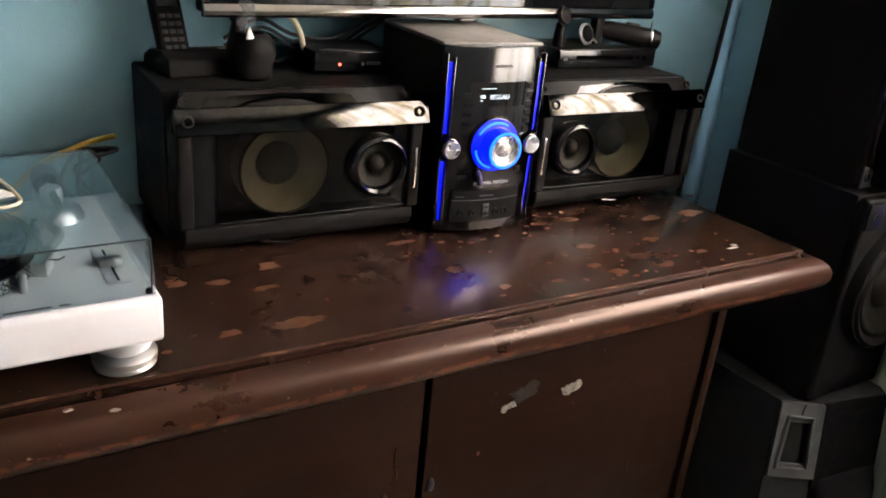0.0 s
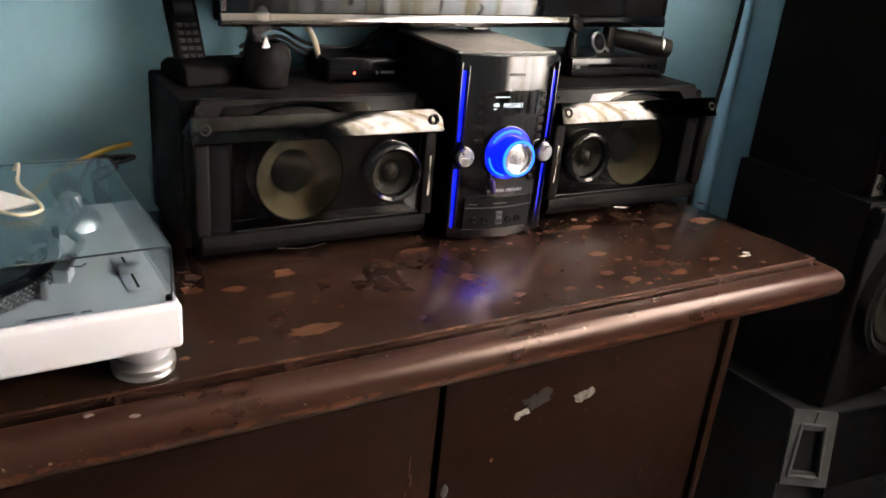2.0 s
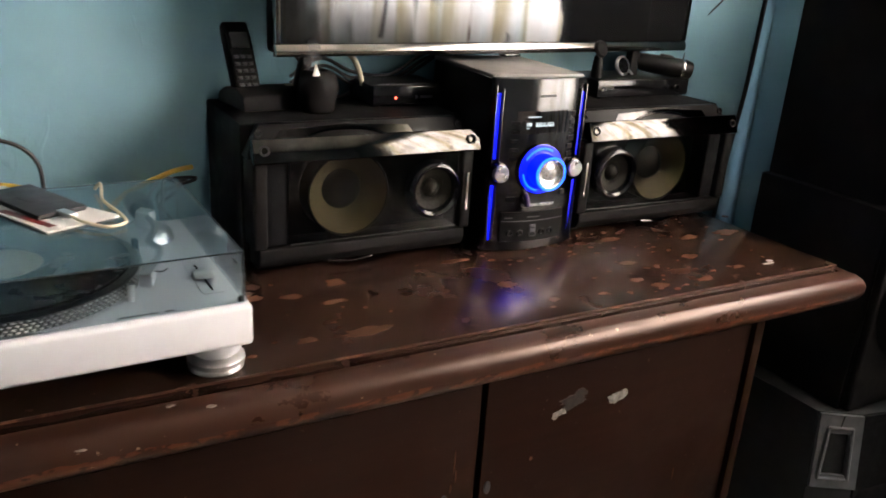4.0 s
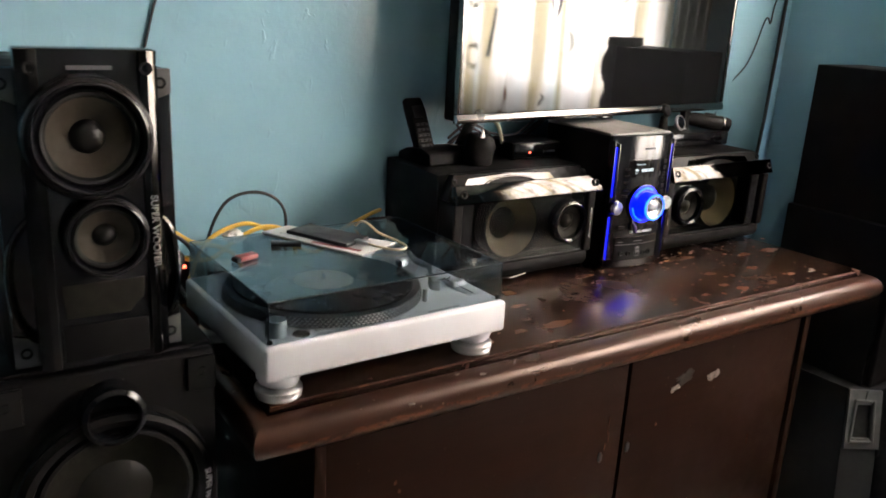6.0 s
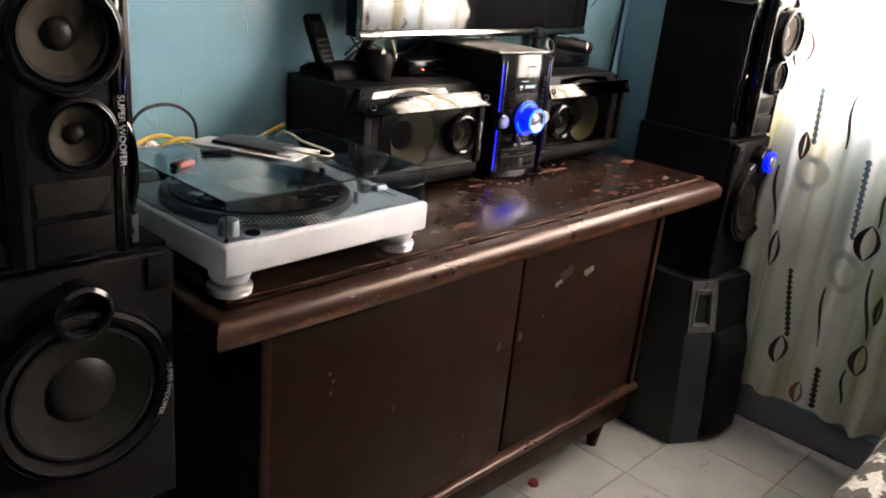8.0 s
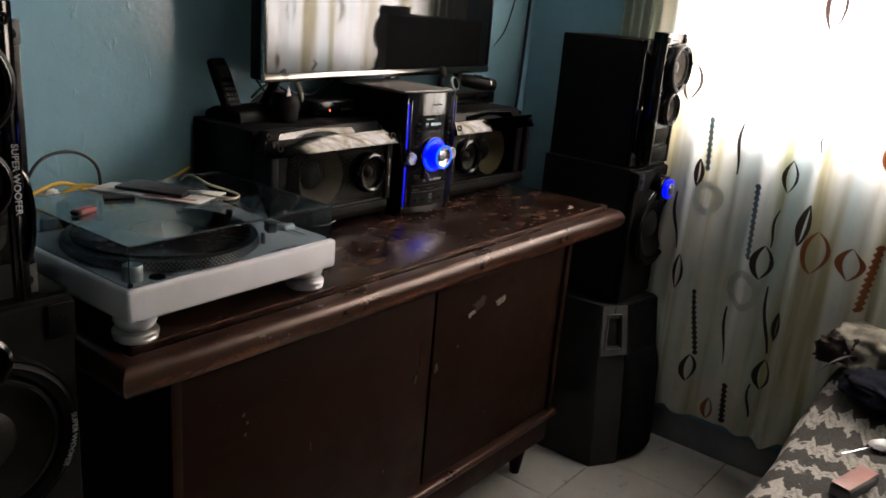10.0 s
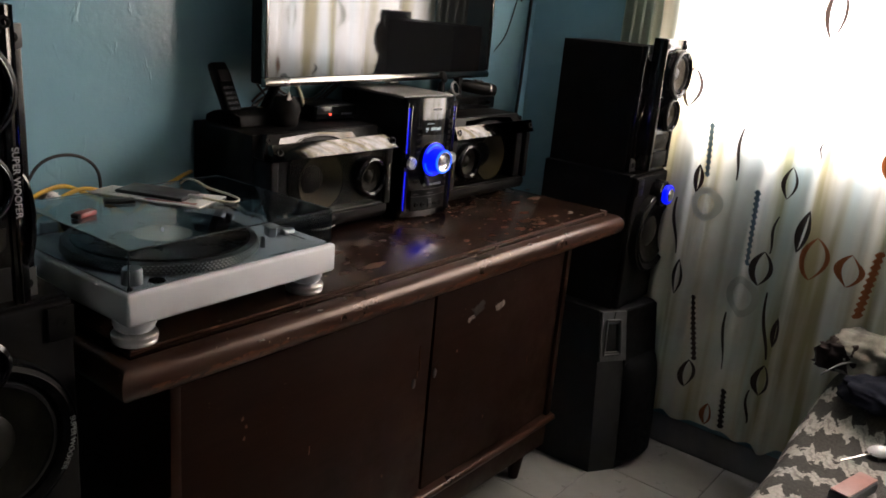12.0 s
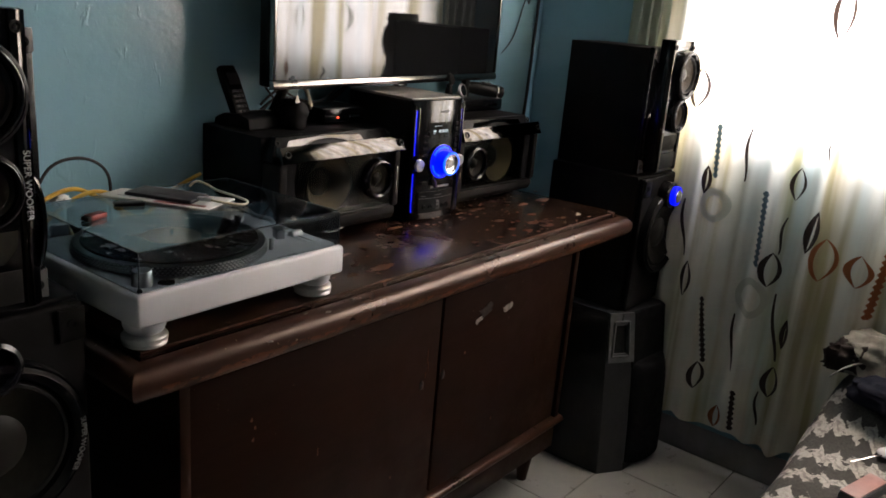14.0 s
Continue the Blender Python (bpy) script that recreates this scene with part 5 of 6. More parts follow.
    # lower flap with lettering, slots and jacks
    words("INTERNAL MEMORY", 0.0078, pose(0.004, on(0.004, 0.0012), 0.0905, 90), M_PRINT_W, s, stretch=0.98)
    fl = part("flap", slab(-0.066, 0.066, 0.022, 0.078, 0.0022, 0.003, 8), M_SATIN, s, "lower flap")
    part("flap_line", slab(-0.066, 0.066, 0.0600, 0.0612, 0.0034, 0.0015, 8), M_GREY_L, fl, smooth=0)
    for x0, x1, z in ((-0.060, -0.045, 0.066), (-0.016, 0.010, 0.067)):
        part("caption_bar", slab(x0, x1, z, z + 0.002, 0.0030, 0.001, 2), M_GREY_L, fl, smooth=0)
    for x, z in ((-0.048, 0.038), (-0.028, 0.038), (0.018, 0.037), (0.037, 0.037)):
        part("jack", lathe([(0.003, -0.004), (0.0035, 0.002), (0.0062, 0.002), (0.0066, -0.002)], at_face(x, on(x, 0.0028), z), 22), M_RUBBER, fl)
    us = part("usb_port", box(-0.0095, 0.0035, on(-0.003, 0.0042), on(-0.003, 0.0015), 0.030, 0.053, 0.0006), M_GREY_L, fl, "pale framed port")
    part("slot", box(-0.0075, 0.0015, on(-0.003, 0.0048), on(-0.003, 0.0040), 0.0325, 0.0395), M_RUBBER, us, smooth=0)
    part("slot", box(-0.0075, 0.0015, on(-0.003, 0.0048), on(-0.003, 0.0040), 0.0465, 0.0485), M_RUBBER, us, smooth=0)
    # memory stick cord hanging from the dial
    jp = part("jack_plug", tube([(-0.026, on(-0.026, 0.004), 0.112), (-0.025, on(-0.025, 0.010), 0.104), (-0.024, on(-0.024, 0.012), 0.092)], 0.0052, 10, 4), M_PLUM, s, "dark purple plug under the dial")
    part("plug_sleeve", tube([(-0.028, on(-0.028, 0.003), 0.122), (-0.0275, on(-0.0275, 0.0035), 0.117), (-0.0265, on(-0.0265, 0.004), 0.112)], 0.0034, 10, 3), M_CHROME, jp, "bright metal sleeve")
    for x in (-0.07, 0.07):
        for y in (0.02, 0.22):
            part("foot_pad", lathe([(0.0, 0.0), (0.010, 0.0), (0.011, 0.0045), (0.0, 0.0045)], pose(x, y, 0), 16), M_RUBBER, s)
    return s


hifi_unit()


# ---------------------------------------------------------------- television
def television():
    ang = 4.6
    W, H = 0.982, 0.585
    s = thing("television", pose(0.634, 0.422, 1.2135, 0, 0, ang), "flat black television with a silver lower bezel, standing on two legs", "television")
    part("back_shell", box(0.004, W - 0.004, 0.012, 0.050, 0.004, H - 0.003, 0.006), M_SATIN, s)
    part("screen", box(0.010, W - 0.010, 0.0005, 0.010, 0.022, H - 0.010), M_LCD, s, "dark glossy screen", 0)
    part("bottom_bezel", prism([(0.010, 0.0), (-0.004, 0.001), (-0.006, 0.010), (-0.002, 0.021), (0.010, 0.0215)], "x", 0.0, W, 0.001), M_BEZEL, s, "bright silver lower bezel")
    for xa, xb in ((0.0, 0.0095), (W - 0.0095, W)):
        part("side_bezel", box(xa, xb, -0.003, 0.012, 0.022, H, 0.002), M_BEZEL, s)
    part("top_bezel", box(0.0100, W - 0.0100, -0.003, 0.012, H - 0.0095, H, 0.002), M_GLOSS, s)
    part("sensor", box(W * 0.5 - 0.02, W * 0.5 + 0.02, -0.002, 0.02, -0.006, 0.0, 0.002), M_GLOSS, s)
    lg = part("stand_leg", prism([(0.018, 0.006), (0.040, 0.006), (0.092, -0.080), (0.074, -0.080)], "x", 0.062, 0.082, 0.003), M_SATIN, s, "short black stand leg")
    part("stand_foot", box(0.052, 0.092, 0.064, 0.120, -0.0930, -0.080, 0.004), M_SATIN, lg)
    x = W - 0.135
    lg = part("stand_leg", prism([(0.012, 0.006), (0.034, 0.006), (0.036, -0.080), (0.014, -0.080)], "x", x - 0.011, x + 0.011, 0.003), M_SATIN, s, "short black stand leg")
    part("stand_foot", box(x - 0.018, x + 0.018, -0.020, 0.050, -0.0930, -0.080, 0.004), M_SATIN, lg)
    return s


television()


# ---------------------------------------------------------------- things on the speakers
ST = T + 0.2404
ph = thing("cordless_phone", pose(0.626, 0.500, ST, 0, 0, 8), "black cordless phone standing in its charging base", "telephone")
part("charging_base", prism([(-0.055, 0.0), (0.062, 0.0), (0.060, 0.018), (0.034, 0.030), (-0.020, 0.036), (-0.050, 0.026)], "x", -0.048, 0.082, 0.005), M_BOX, ph, "low black charging base")
hd = part("handset", prism([(-0.011, 0.0), (0.011, 0.0), (0.012, 0.110), (0.009, 0.138), (-0.008, 0.140), (-0.013, 0.110)], "x", -0.0235, 0.0235, 0.005, 3), M_BOX, ph, "upright black handset")
hd.matrix_local = pose(-0.018, -0.006, 0.010, -27)
part("handset_screen", box(-0.016, 0.016, -0.0145, -0.0120, 0.090, 0.118, 0.001), M_GREY, hd)
for r in range(5):
    for c in range(3):
        part("key", box(-0.0165 + c * 0.0118, -0.0075 + c * 0.0118, -0.0145, -0.0110, 0.022 + r * 0.0125, 0.0275 + r * 0.0125, 0.001), M_GREY, hd)
part("base_light", box(0.046, 0.058, -0.022, -0.012, 0.0360, 0.0372), M_CREAM, ph, smooth=0)
part("base_key", lathe([(0.0, 0.003), (0.005, 0.002), (0.006, 0.0)], pose(0.068, -0.046, 0.0255), 16), M_GREY_L, ph)

cu = thing("dark_cup", pose(0.712, 0.438, ST), "small dark pot beside the phone with a scrap of clear plastic", "pot")
pb = lathe([(0.0, 0.0), (0.028, 0.0), (0.033, 0.004), (0.036, 0.020), (0.037, 0.040), (0.034, 0.056), (0.029, 0.066), (0.020, 0.070), (0.016, 0.062), (0.0, 0.056)], None, 40)
for v in pb.verts:
    if v.co.z > 0.002:
        v.co += Vector((v.co.x, v.co.y, 0.01)) * 0.18 * noise.noise(v.co * 30.0)
part("pot", pb, M_BOX, cu, smooth=80)
b = bmesh.new()
bmesh.ops.create_icosphere(b, subdivisions=3, radius=1.0)
for v in b.verts:
    v.co = Vector((v.co.x * 0.015, v.co.y * 0.012, v.co.z * 0.026)) * (1 + 0.35 * noise.noise(v.co * 3.1)) + Vector((-0.012, -0.008, 0.098))
part("plastic_scrap", b, M_PLASTICBAG, cu, "crumpled clear plastic")
part("pale_tag", prism([(-0.018, 0.064), (-0.004, 0.064), (-0.012, 0.084)], "y", -0.030, -0.026, 0.001), M_PRINT_W, cu, "pale pointed tag")

tb = thing("tv_box", pose(0.888, 0.447, ST, 0, 0, -2), "small black set-top box with a red light", "set-top box")
part("case", box(-0.070, 0.072, 0.0, 0.110, 0.003, 0.040, 0.004), M_SATIN, tb)
part("front", box(-0.066, 0.068, -0.004, -0.0002, 0.005, 0.038, 0.002), M_GLOSS, tb)
part("status_light", lathe([(0.0, 0.002), (0.0018, 0.0016), (0.0022, 0.0)], at_face(-0.022, -0.0042, 0.017), 14), M_LED, tb, "red status light")
part("logo_mark", prism([(0.018, 0.014), (0.018, 0.022), (0.024, 0.018)], "y", -0.0052, -0.0042), M_GREY_L, tb, smooth=0)
part("logo_bar", box(0.027, 0.052, -0.0052, -0.0042, 0.016, 0.0205), M_GREY_L, tb, smooth=0)
part("top_seam", box(-0.055, 0.050, 0.002, 0.004, 0.0398, 0.0408), M_GREY_L, tb, smooth=0)
for x in (-0.06, 0.062):
    for y in (0.012, 0.10):
        part("foot_pad", lathe([(0.0, 0.0), (0.006, 0.0), (0.006, 0.0032), (0.0, 0.0032)], pose(x, y, 0), 12), M_RUBBER, tb)

dv = thing("disc_player", pose(1.462, 0.450, ST), "slim black disc player on the speaker", "disc player")
part("case", box(-0.130, 0.130, 0.0, 0.125, 0.003, 0.040, 0.003), M_SATIN, dv)
part("front", box(-0.128, 0.128, -0.004, -0.0002, 0.004, 0.038, 0.002), M_GLOSS, dv)
part("tray_line", box(-0.085, 0.005, -0.0052, -0.0042, 0.020, 0.0275), M_SMOKE, dv, smooth=0)
for x in (0.060, 0.078, 0.096):
    part("button", lathe([(0.0, 0.0025), (0.0045, 0.0022), (0.005, 0.0)], at_face(x, -0.004, 0.021), 16), M_SMOKE, dv)
part("badge", box(-0.118, -0.108, -0.0052, -0.0042, 0.018, 0.025), M_GREY_L, dv, smooth=0)
for x in (-0.11, 0.11):
    for y in (0.015, 0.11):
        part("foot_pad", lathe([(0.0, 0.0), (0.007, 0.0), (0.007, 0.0032), (0.0, 0.0032)], pose(x, y, 0), 12), M_RUBBER, dv)

DT = ST + 0.0402
wa = thing("wrist_watch", pose(1.420, 0.480, DT, 0, 0, 10), "steel wrist watch standing on its strap on the disc player", "watch")
part("watch_case", lathe([(0.0, -0.004), (0.018, -0.004), (0.0215, -0.001), (0.0215, 0.003), (0.018, 0.006), (0.0170, 0.0045), (0.0, 0.0045)], pose(0, 0, 0.024, 72), 40), M_SILVER, wa, "steel case with dark face")
part("watch_face", lathe([(0.0, 0.0052), (0.0168, 0.0052)], pose(0, 0, 0.024, 72), 36), M_GLOSS, wa)
for k in range(9):
    a = radians(-20 + k * 24)
    lk = part("strap_link", box(-0.009, 0.009, -0.0045, 0.0045, -0.0022, 0.0022, 0.001), M_SILVER, wa)
    lk.matrix_local = Matrix.Translation((0.036 + 0.012 * math.cos(a), 0.018 + 0.010 * math.sin(a), 0.010 + 0.006 * math.sin(a * 0.8))) @ pose(0, 0, 0, 20, 35, math.degrees(a))
tr = thing("hair_trimmer", pose(1.548, 0.490, DT, 0, 7, -24), "black electric hair trimmer lying on the disc player", "trimmer")
m = pose(0, 0, 0.022, 0, 90)
part("body", lathe([(0.0, -0.075), (0.014, -0.073), (0.019, -0.05), (0.021, 0.0), (0.022, 0.045), (0.019, 0.062), (0.0, 0.064)], m, 28), M_SATIN, tr)
part("collar", lathe([(0.0215, 0.036), (0.0226, 0.038), (0.0226, 0.042), (0.0215, 0.044)], m, 28), M_CHROME, tr, "bright collar")
part("switch", box(-0.015, 0.015, -0.006, 0.006, 0.040, 0.0465, 0.002), M_GREY, tr)
cb = thing("round_brush", pose(1.352, 0.478, ST + 0.0402), "small dark brush leaning under the television", "brush")
part("handle", lathe([(0.0, 0.0), (0.012, 0.0), (0.013, 0.01), (0.009, 0.045), (0.0, 0.05)], None, 20), M_SATIN, cb)
part("head", lathe([(0.0, -0.004), (0.018, -0.003), (0.019, 0.0), (0.016, 0.006), (0.0, 0.008)], pose(0, -0.004, 0.060, 70, 0, 15), 28), M_SATIN, cb)


# ---------------------------------------------------------------- cables
def cable(name, pts, r, mat, label, n=10):
    c = thing(name, pose(0, 0, 0), label, "cable")
    part("cord", tube(pts, r, 8, n), mat, c)
    return c


cable("yellow_cable", [(0.10, 0.46, T + 0.004), (0.06, 0.45, T + 0.04), (0.09, 0.44, T + 0.125), (0.17, 0.46, T + 0.150), (0.24, 0.48, T + 0.12), (0.34, 0.50, T + 0.06), (0.40, 0.50, T + 0.10), (0.47, 0.50, T + 0.13), (0.515, 0.53, T + 0.13)], 0.0045, M_YELLOW, "yellow cable looped behind the turntable")
cable("yellow_cable", [(-0.06, 0.50, T + 0.24), (-0.02, 0.47, T + 0.20), (0.06, 0.46, T + 0.13), (0.14, 0.45, T + 0.10), (0.20, 0.46, T + 0.006), (0.28, 0.46, T + 0.005)], 0.0045, M_YELLOW, "yellow cable looped behind the turntable")
cable("black_cable", [(0.12, 0.50, T + 0.005), (0.11, 0.50, T + 0.10), (0.15, 0.50, T + 0.185), (0.22, 0.50, T + 0.200), (0.272, 0.50, T + 0.16), (0.276, 0.50, T + 0.06), (0.30, 0.50, T + 0.005)], 0.0034, M_BLACKC, "black cable arching over the deck against the wall")
ad = thing("power_adapter", pose(0.070, 0.490, T), "black power adapter with a red light behind the turntable", "adapter")
part("body", box(-0.026, 0.026, -0.020, 0.020, 0.0, 0.085, 0.006, 3), M_SATIN, ad)
part("status_light", lathe([(0.0, 0.003), (0.003, 0.002), (0.004, 0.0)], at_face(-0.014, -0.0202, 0.074), 16), M_LED, ad, "red status light")
ad2 = thing("power_adapter", pose(0.225, 0.505, T, 0, 0, 12), "black power adapter lying behind the turntable", "adapter")
part("body", box(-0.034, 0.034, -0.022, 0.022, 0.0, 0.105, 0.007, 3), M_SATIN, ad2)
part("label_bar", box(-0.016, 0.016, -0.0228, -0.0218, 0.04, 0.07), M_GREY_L, ad2, smooth=0)
cable("yellow_cable", [(0.30, 0.47, T + 0.006), (0.27, 0.46, T + 0.11), (0.22, 0.45, T + 0.142), (0.16, 0.448, T + 0.128), (0.10, 0.45, T + 0.09), (0.04, 0.47, T + 0.10), (0.00, 0.50, T + 0.15)], 0.0045, M_YELLOW, "yellow cable looped behind the turntable")
cable("black_cable", [(0.09, 0.47, T + 0.006), (0.07, 0.445, T + 0.10), (0.04, 0.45, T + 0.14), (0.0, 0.48, T + 0.15), (-0.04, 0.52, T + 0.12)], 0.004, M_BLACKC, "black cable behind the turntable")
tw = thing("cable_bundle", pose(0.150, 0.452, T + 0.128), "white tie round a bundle of yellow cables", "cable tie")
b = bmesh.new()
bmesh.ops.create_icosphere(b, subdivisions=3, radius=1.0)
for v in b.verts:
    v.co = Vector((v.co.x * 0.020, v.co.y * 0.013, v.co.z * 0.014)) * (1 + 0.5 * noise.noise(v.co * 2.7))
part("tie", b, M_PCB, tw)
cable("power_adapter_cable", [(0.06, 0.40, T + 0.006), (0.03, 0.42, T + 0.06), (0.05, 0.46, T + 0.10), (0.02, 0.50, T + 0.11), (-0.03, 0.53, T + 0.16)], 0.004, M_BLACKC, "black cable hanging behind the turntable")
rk = random.Random(8)
for k in range(4):
    x = 0.475 + k * 0.008
    cable("black_cable", [(x, 0.56, T + 0.006), (x - 0.02 - 0.01 * k, 0.50, T + 0.03 + 0.02 * k), (x - 0.05 + 0.02 * k, 0.47, T + 0.08 + 0.015 * k), (x - 0.02, 0.50, T + 0.12), (x + 0.01, 0.55, T + 0.10)], 0.003, M_BLACKC, "tangled black cable behind the speaker")
for k, (dz, dy) in enumerate(((0.0, 0.0), (0.012, 0.01), (-0.010, 0.02))):
    cable("black_cable", [(0.70, 0.545, ST + 0.030 + dz), (0.76, 0.54 + dy, ST + 0.062 + dz), (0.82, 0.54, ST + 0.038 + dz), (0.90, 0.55, ST + 0.030 + dz), (0.97, 0.555, ST + 0.066 + dz), (1.02, 0.56, ST + 0.085)], 0.0035, M_BLACKC, "black cable sagging under the television")
cable("black_cable", [(0.69, 0.53, ST + 0.10), (0.73, 0.52, ST + 0.05), (0.775, 0.51, ST + 0.012), (0.80, 0.50, ST + 0.02)], 0.003, M_BLACKC, "black cable sagging under the television")
cable("grey_cable", [(0.775, 0.52, ST + 0.10), (0.80, 0.50, ST + 0.085), (0.815, 0.498, ST + 0.06), (0.822, 0.496, ST + 0.032)], 0.005, M_CREAM, "grey cable running down to the set-top box")
cable("wall_cable", [(1.955, WY - 0.010, 2.70), (1.950, WY - 0.012, 2.10), (1.956, WY - 0.010, 1.60), (1.945, WY - 0.012, 1.30), (1.935, WY - 0.012, 1.10), (1.91, WY - 0.014, 0.90), (1.90, WY - 0.014, 0.60), (1.90, WY - 0.014, 0.01)], 0.006, M_BLACKC, "thick black cable running down the wall corner")
cable("wall_cable", [(1.70, 0.56, ST - 0.10), (1.72, 0.60, 1.22), (1.82, WY - 0.006, 1.34), (1.875, WY - 0.006, 1.47), (1.90, WY - 0.006, 1.46), (1.91, WY - 0.006, 1.52), (1.945, WY - 0.014, 1.62)], 0.0022, M_BLACKC, "thin loose wire on the blue wall")
cable("wall_cable", [(0.02, WY - 0.004, 1.30), (0.05, WY - 0.004, 1.42), (0.10, WY - 0.004, 1.60), (0.13, WY - 0.004, 2.2), (0.13, WY - 0.004, 2.73)], 0.0026, M_BLACKC, "thin loose wire on the blue wall")


# ---------------------------------------------------------------- curtain
CX = WX - 0.050


def drape(y, z):
    """How far the cloth stands in x at a place on the curtain."""
    f = 0.5 + 0.5 * min(1.0, max(0.0, (2.3 - z) / 1.6))
    w = 0.019 * math.sin(y * 41 + 0.8 * math.sin(y * 11)) + 0.008 * math.sin(y * 83 + 1.3 + 1.2 * math.sin(z * 1.1)) + 0.012 * math.sin(y * 17 + z * 0.9)
    edge = 0.0
    if y > -0.10:
        edge = 0.020 * (y + 0.10) / 0.3
    return CX + w * f + edge + 0.006 * math.sin(z * 5 + y * 9)


def drape_sheet(y0, y1, z0, z1, ny, nz, wave=0.0):
    b = bmesh.new()
    g = []
    for i in range(nz + 1):
        row = []
        for k in range(ny + 1):
            y = y0 + (y1 - y0) * k / ny
            zb = z0 + wave * math.sin(y * 31) + wave * 0.6 * math.sin(y * 67)
            z = zb + (z1 - zb) * i / nz
            row.append(b.verts.new((drape(y, z), y, z)))
        g.append(row)
    for p, q in zip(g, g[1:]):
        for k in range(ny):
            b.faces.new((p[k], p[k + 1], q[k + 1], q[k]))
    return b


ct = thing("curtain", pose(0, 0, 0), "cream printed curtain with leaf and ring motifs over the window", "curtain")
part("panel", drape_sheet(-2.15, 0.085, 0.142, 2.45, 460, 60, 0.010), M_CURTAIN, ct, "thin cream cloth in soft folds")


def motif_strip(line, mat, name):
    """A printed shape of paired edge points (y, z) that follows the folds just in front of the cloth."""
    b = bmesh.new()
    prev = None
    for (ya, za), (yb, zb) in line:
        cur = []
        for q in (0.0, 0.5, 1.0):
            y, z = ya + (yb - ya) * q, za + (zb - za) * q
            cur.append(b.verts.new((drape(y, z) - 0.0016, y, z)))
        if prev:
            b.faces.new((prev[0], prev[1], cur[1], cur[0]))
            b.faces.new((prev[1], prev[2], cur[2], cur[1]))
        prev = cur
    part(name, b, mat, ct, smooth=60)


def leaf(y, z, w, h, mat, thick=0.012, lean=0.0):
    """Two bowed strokes that meet at the points."""
    for sx in (-1, 1):
        line = []
        for k in range(15):
            u = -1 + 2 * k / 14
            c = math.cos(u * math.pi / 2) ** 0.85
            th = thick * (0.25 + 0.75 * math.cos(u * math.pi / 2)) * (1.25 if sx > 0 else 0.8)
            zz = z + u * h
            yy = y + sx * w * c + lean * u
            line.append(((yy, zz), (yy - sx * min(th, w * c + 0.001), zz)))
        motif_strip(line, mat, "leaf_print")


def ring(y, z, r, mat, thick):
    line = []
    for k in range(27):
        a = k * math.tau / 26
        line.append(((y + r * math.cos(a), z + 1.15 * r * math.sin(a)), (y + (r - thick) * math.cos(a), z + 1.15 * (r - thick) * math.sin(a))))
    motif_strip(line, mat, "ring_print")


def stroke(y0, z0, y1, z1, w, mat, toothed=False):
    line = []
    n = max(8, 2 * round(abs(z1 - z0) / 0.018)) if toothed else 10
    for k in range(n + 1):
        u = k / n
        ww = w * (0.42 + 0.58 * (k % 2)) if toothed else w * (0.5 + 0.5 * math.sin(u * math.pi))
        yy, zz = y0 + (y1 - y0) * u + (0 if toothed else 0.006 * math.sin(u * 5)), z0 + (z1 - z0) * u
        line.append(((yy - ww, zz), (yy + ww, zz)))
    motif_strip(line, mat, "bar_print")


B, O, S, P = M_P_BROWN, M_P_ORANGE, M_P_BLUE, M_P_PALE
leaf(-0.057, 1.248, 0.030, 0.062, B, 0.013)
stroke(-0.150, 1.149, -0.162, 0.981, 0.010, S, True)
leaf(-0.134, 0.970, 0.020, 0.046, B, 0.017)
stroke(-0.314, 0.964, -0.329, 0.726, 0.013, S, True)
leaf(-0.376, 0.729, 0.036, 0.056, B, 0.018)
stroke(-0.395, 0.90, -0.385, 0.78, 0.004, B)
ring(-0.173, 0.895, 0.048, P, 0.020)
leaf(-0.114, 0.629, 0.024, 0.062, B, 0.013)
stroke(-0.069, 0.892, -0.085, 0.70, 0.004, B)
ring(-0.334, 0.623, 0.056, P, 0.020)
leaf(-0.404, 1.005, 0.024, 0.050, B, 0.010)
leaf(-0.474, 0.872, 0.026, 0.070, B, 0.020, -0.01)
leaf(-0.523, 0.804, 0.040, 0.066, O, 0.016)
leaf(-0.621, 0.790, 0.044, 0.050, O, 0.018)
stroke(-0.687, 0.86, -0.668, 0.653, 0.013, O, True)
stroke(-0.190, 0.591, -0.221, 0.357, 0.007, B, True)
leaf(-0.209, 0.311, 0.022, 0.050, B, 0.012)
leaf(-0.445, 0.367, 0.028, 0.054, B, 0.014)
stroke(-0.346, 0.309, -0.358, 0.169, 0.011, B, True)
leaf(-0.291, 0.180, 0.022, 0.040, O, 0.013)
leaf(-0.355, 1.349, 0.034, 0.060, P, 0.012)
leaf(-0.431, 1.504, 0.030, 0.080, B, 0.012)
leaf(-0.668, 1.115, 0.030, 0.052, O, 0.016)
leaf(-0.600, 1.330, 0.024, 0.060, P, 0.010)
leaf(-0.456, 0.536, 0.014, 0.050, B, 0.014)
stroke(-0.29, 0.55, -0.31, 0.36, 0.005, B)
stroke(-0.24, 1.15, -0.235, 0.98, 0.004, B)
stroke(-0.41, 0.66, -0.44, 0.44, 0.005, B)
stroke(-0.42, 0.33, -0.425, 0.21, 0.004, B)
stroke(-0.475, 1.14, -0.47, 1.09, 0.004, B)
rc2 = random.Random(21)
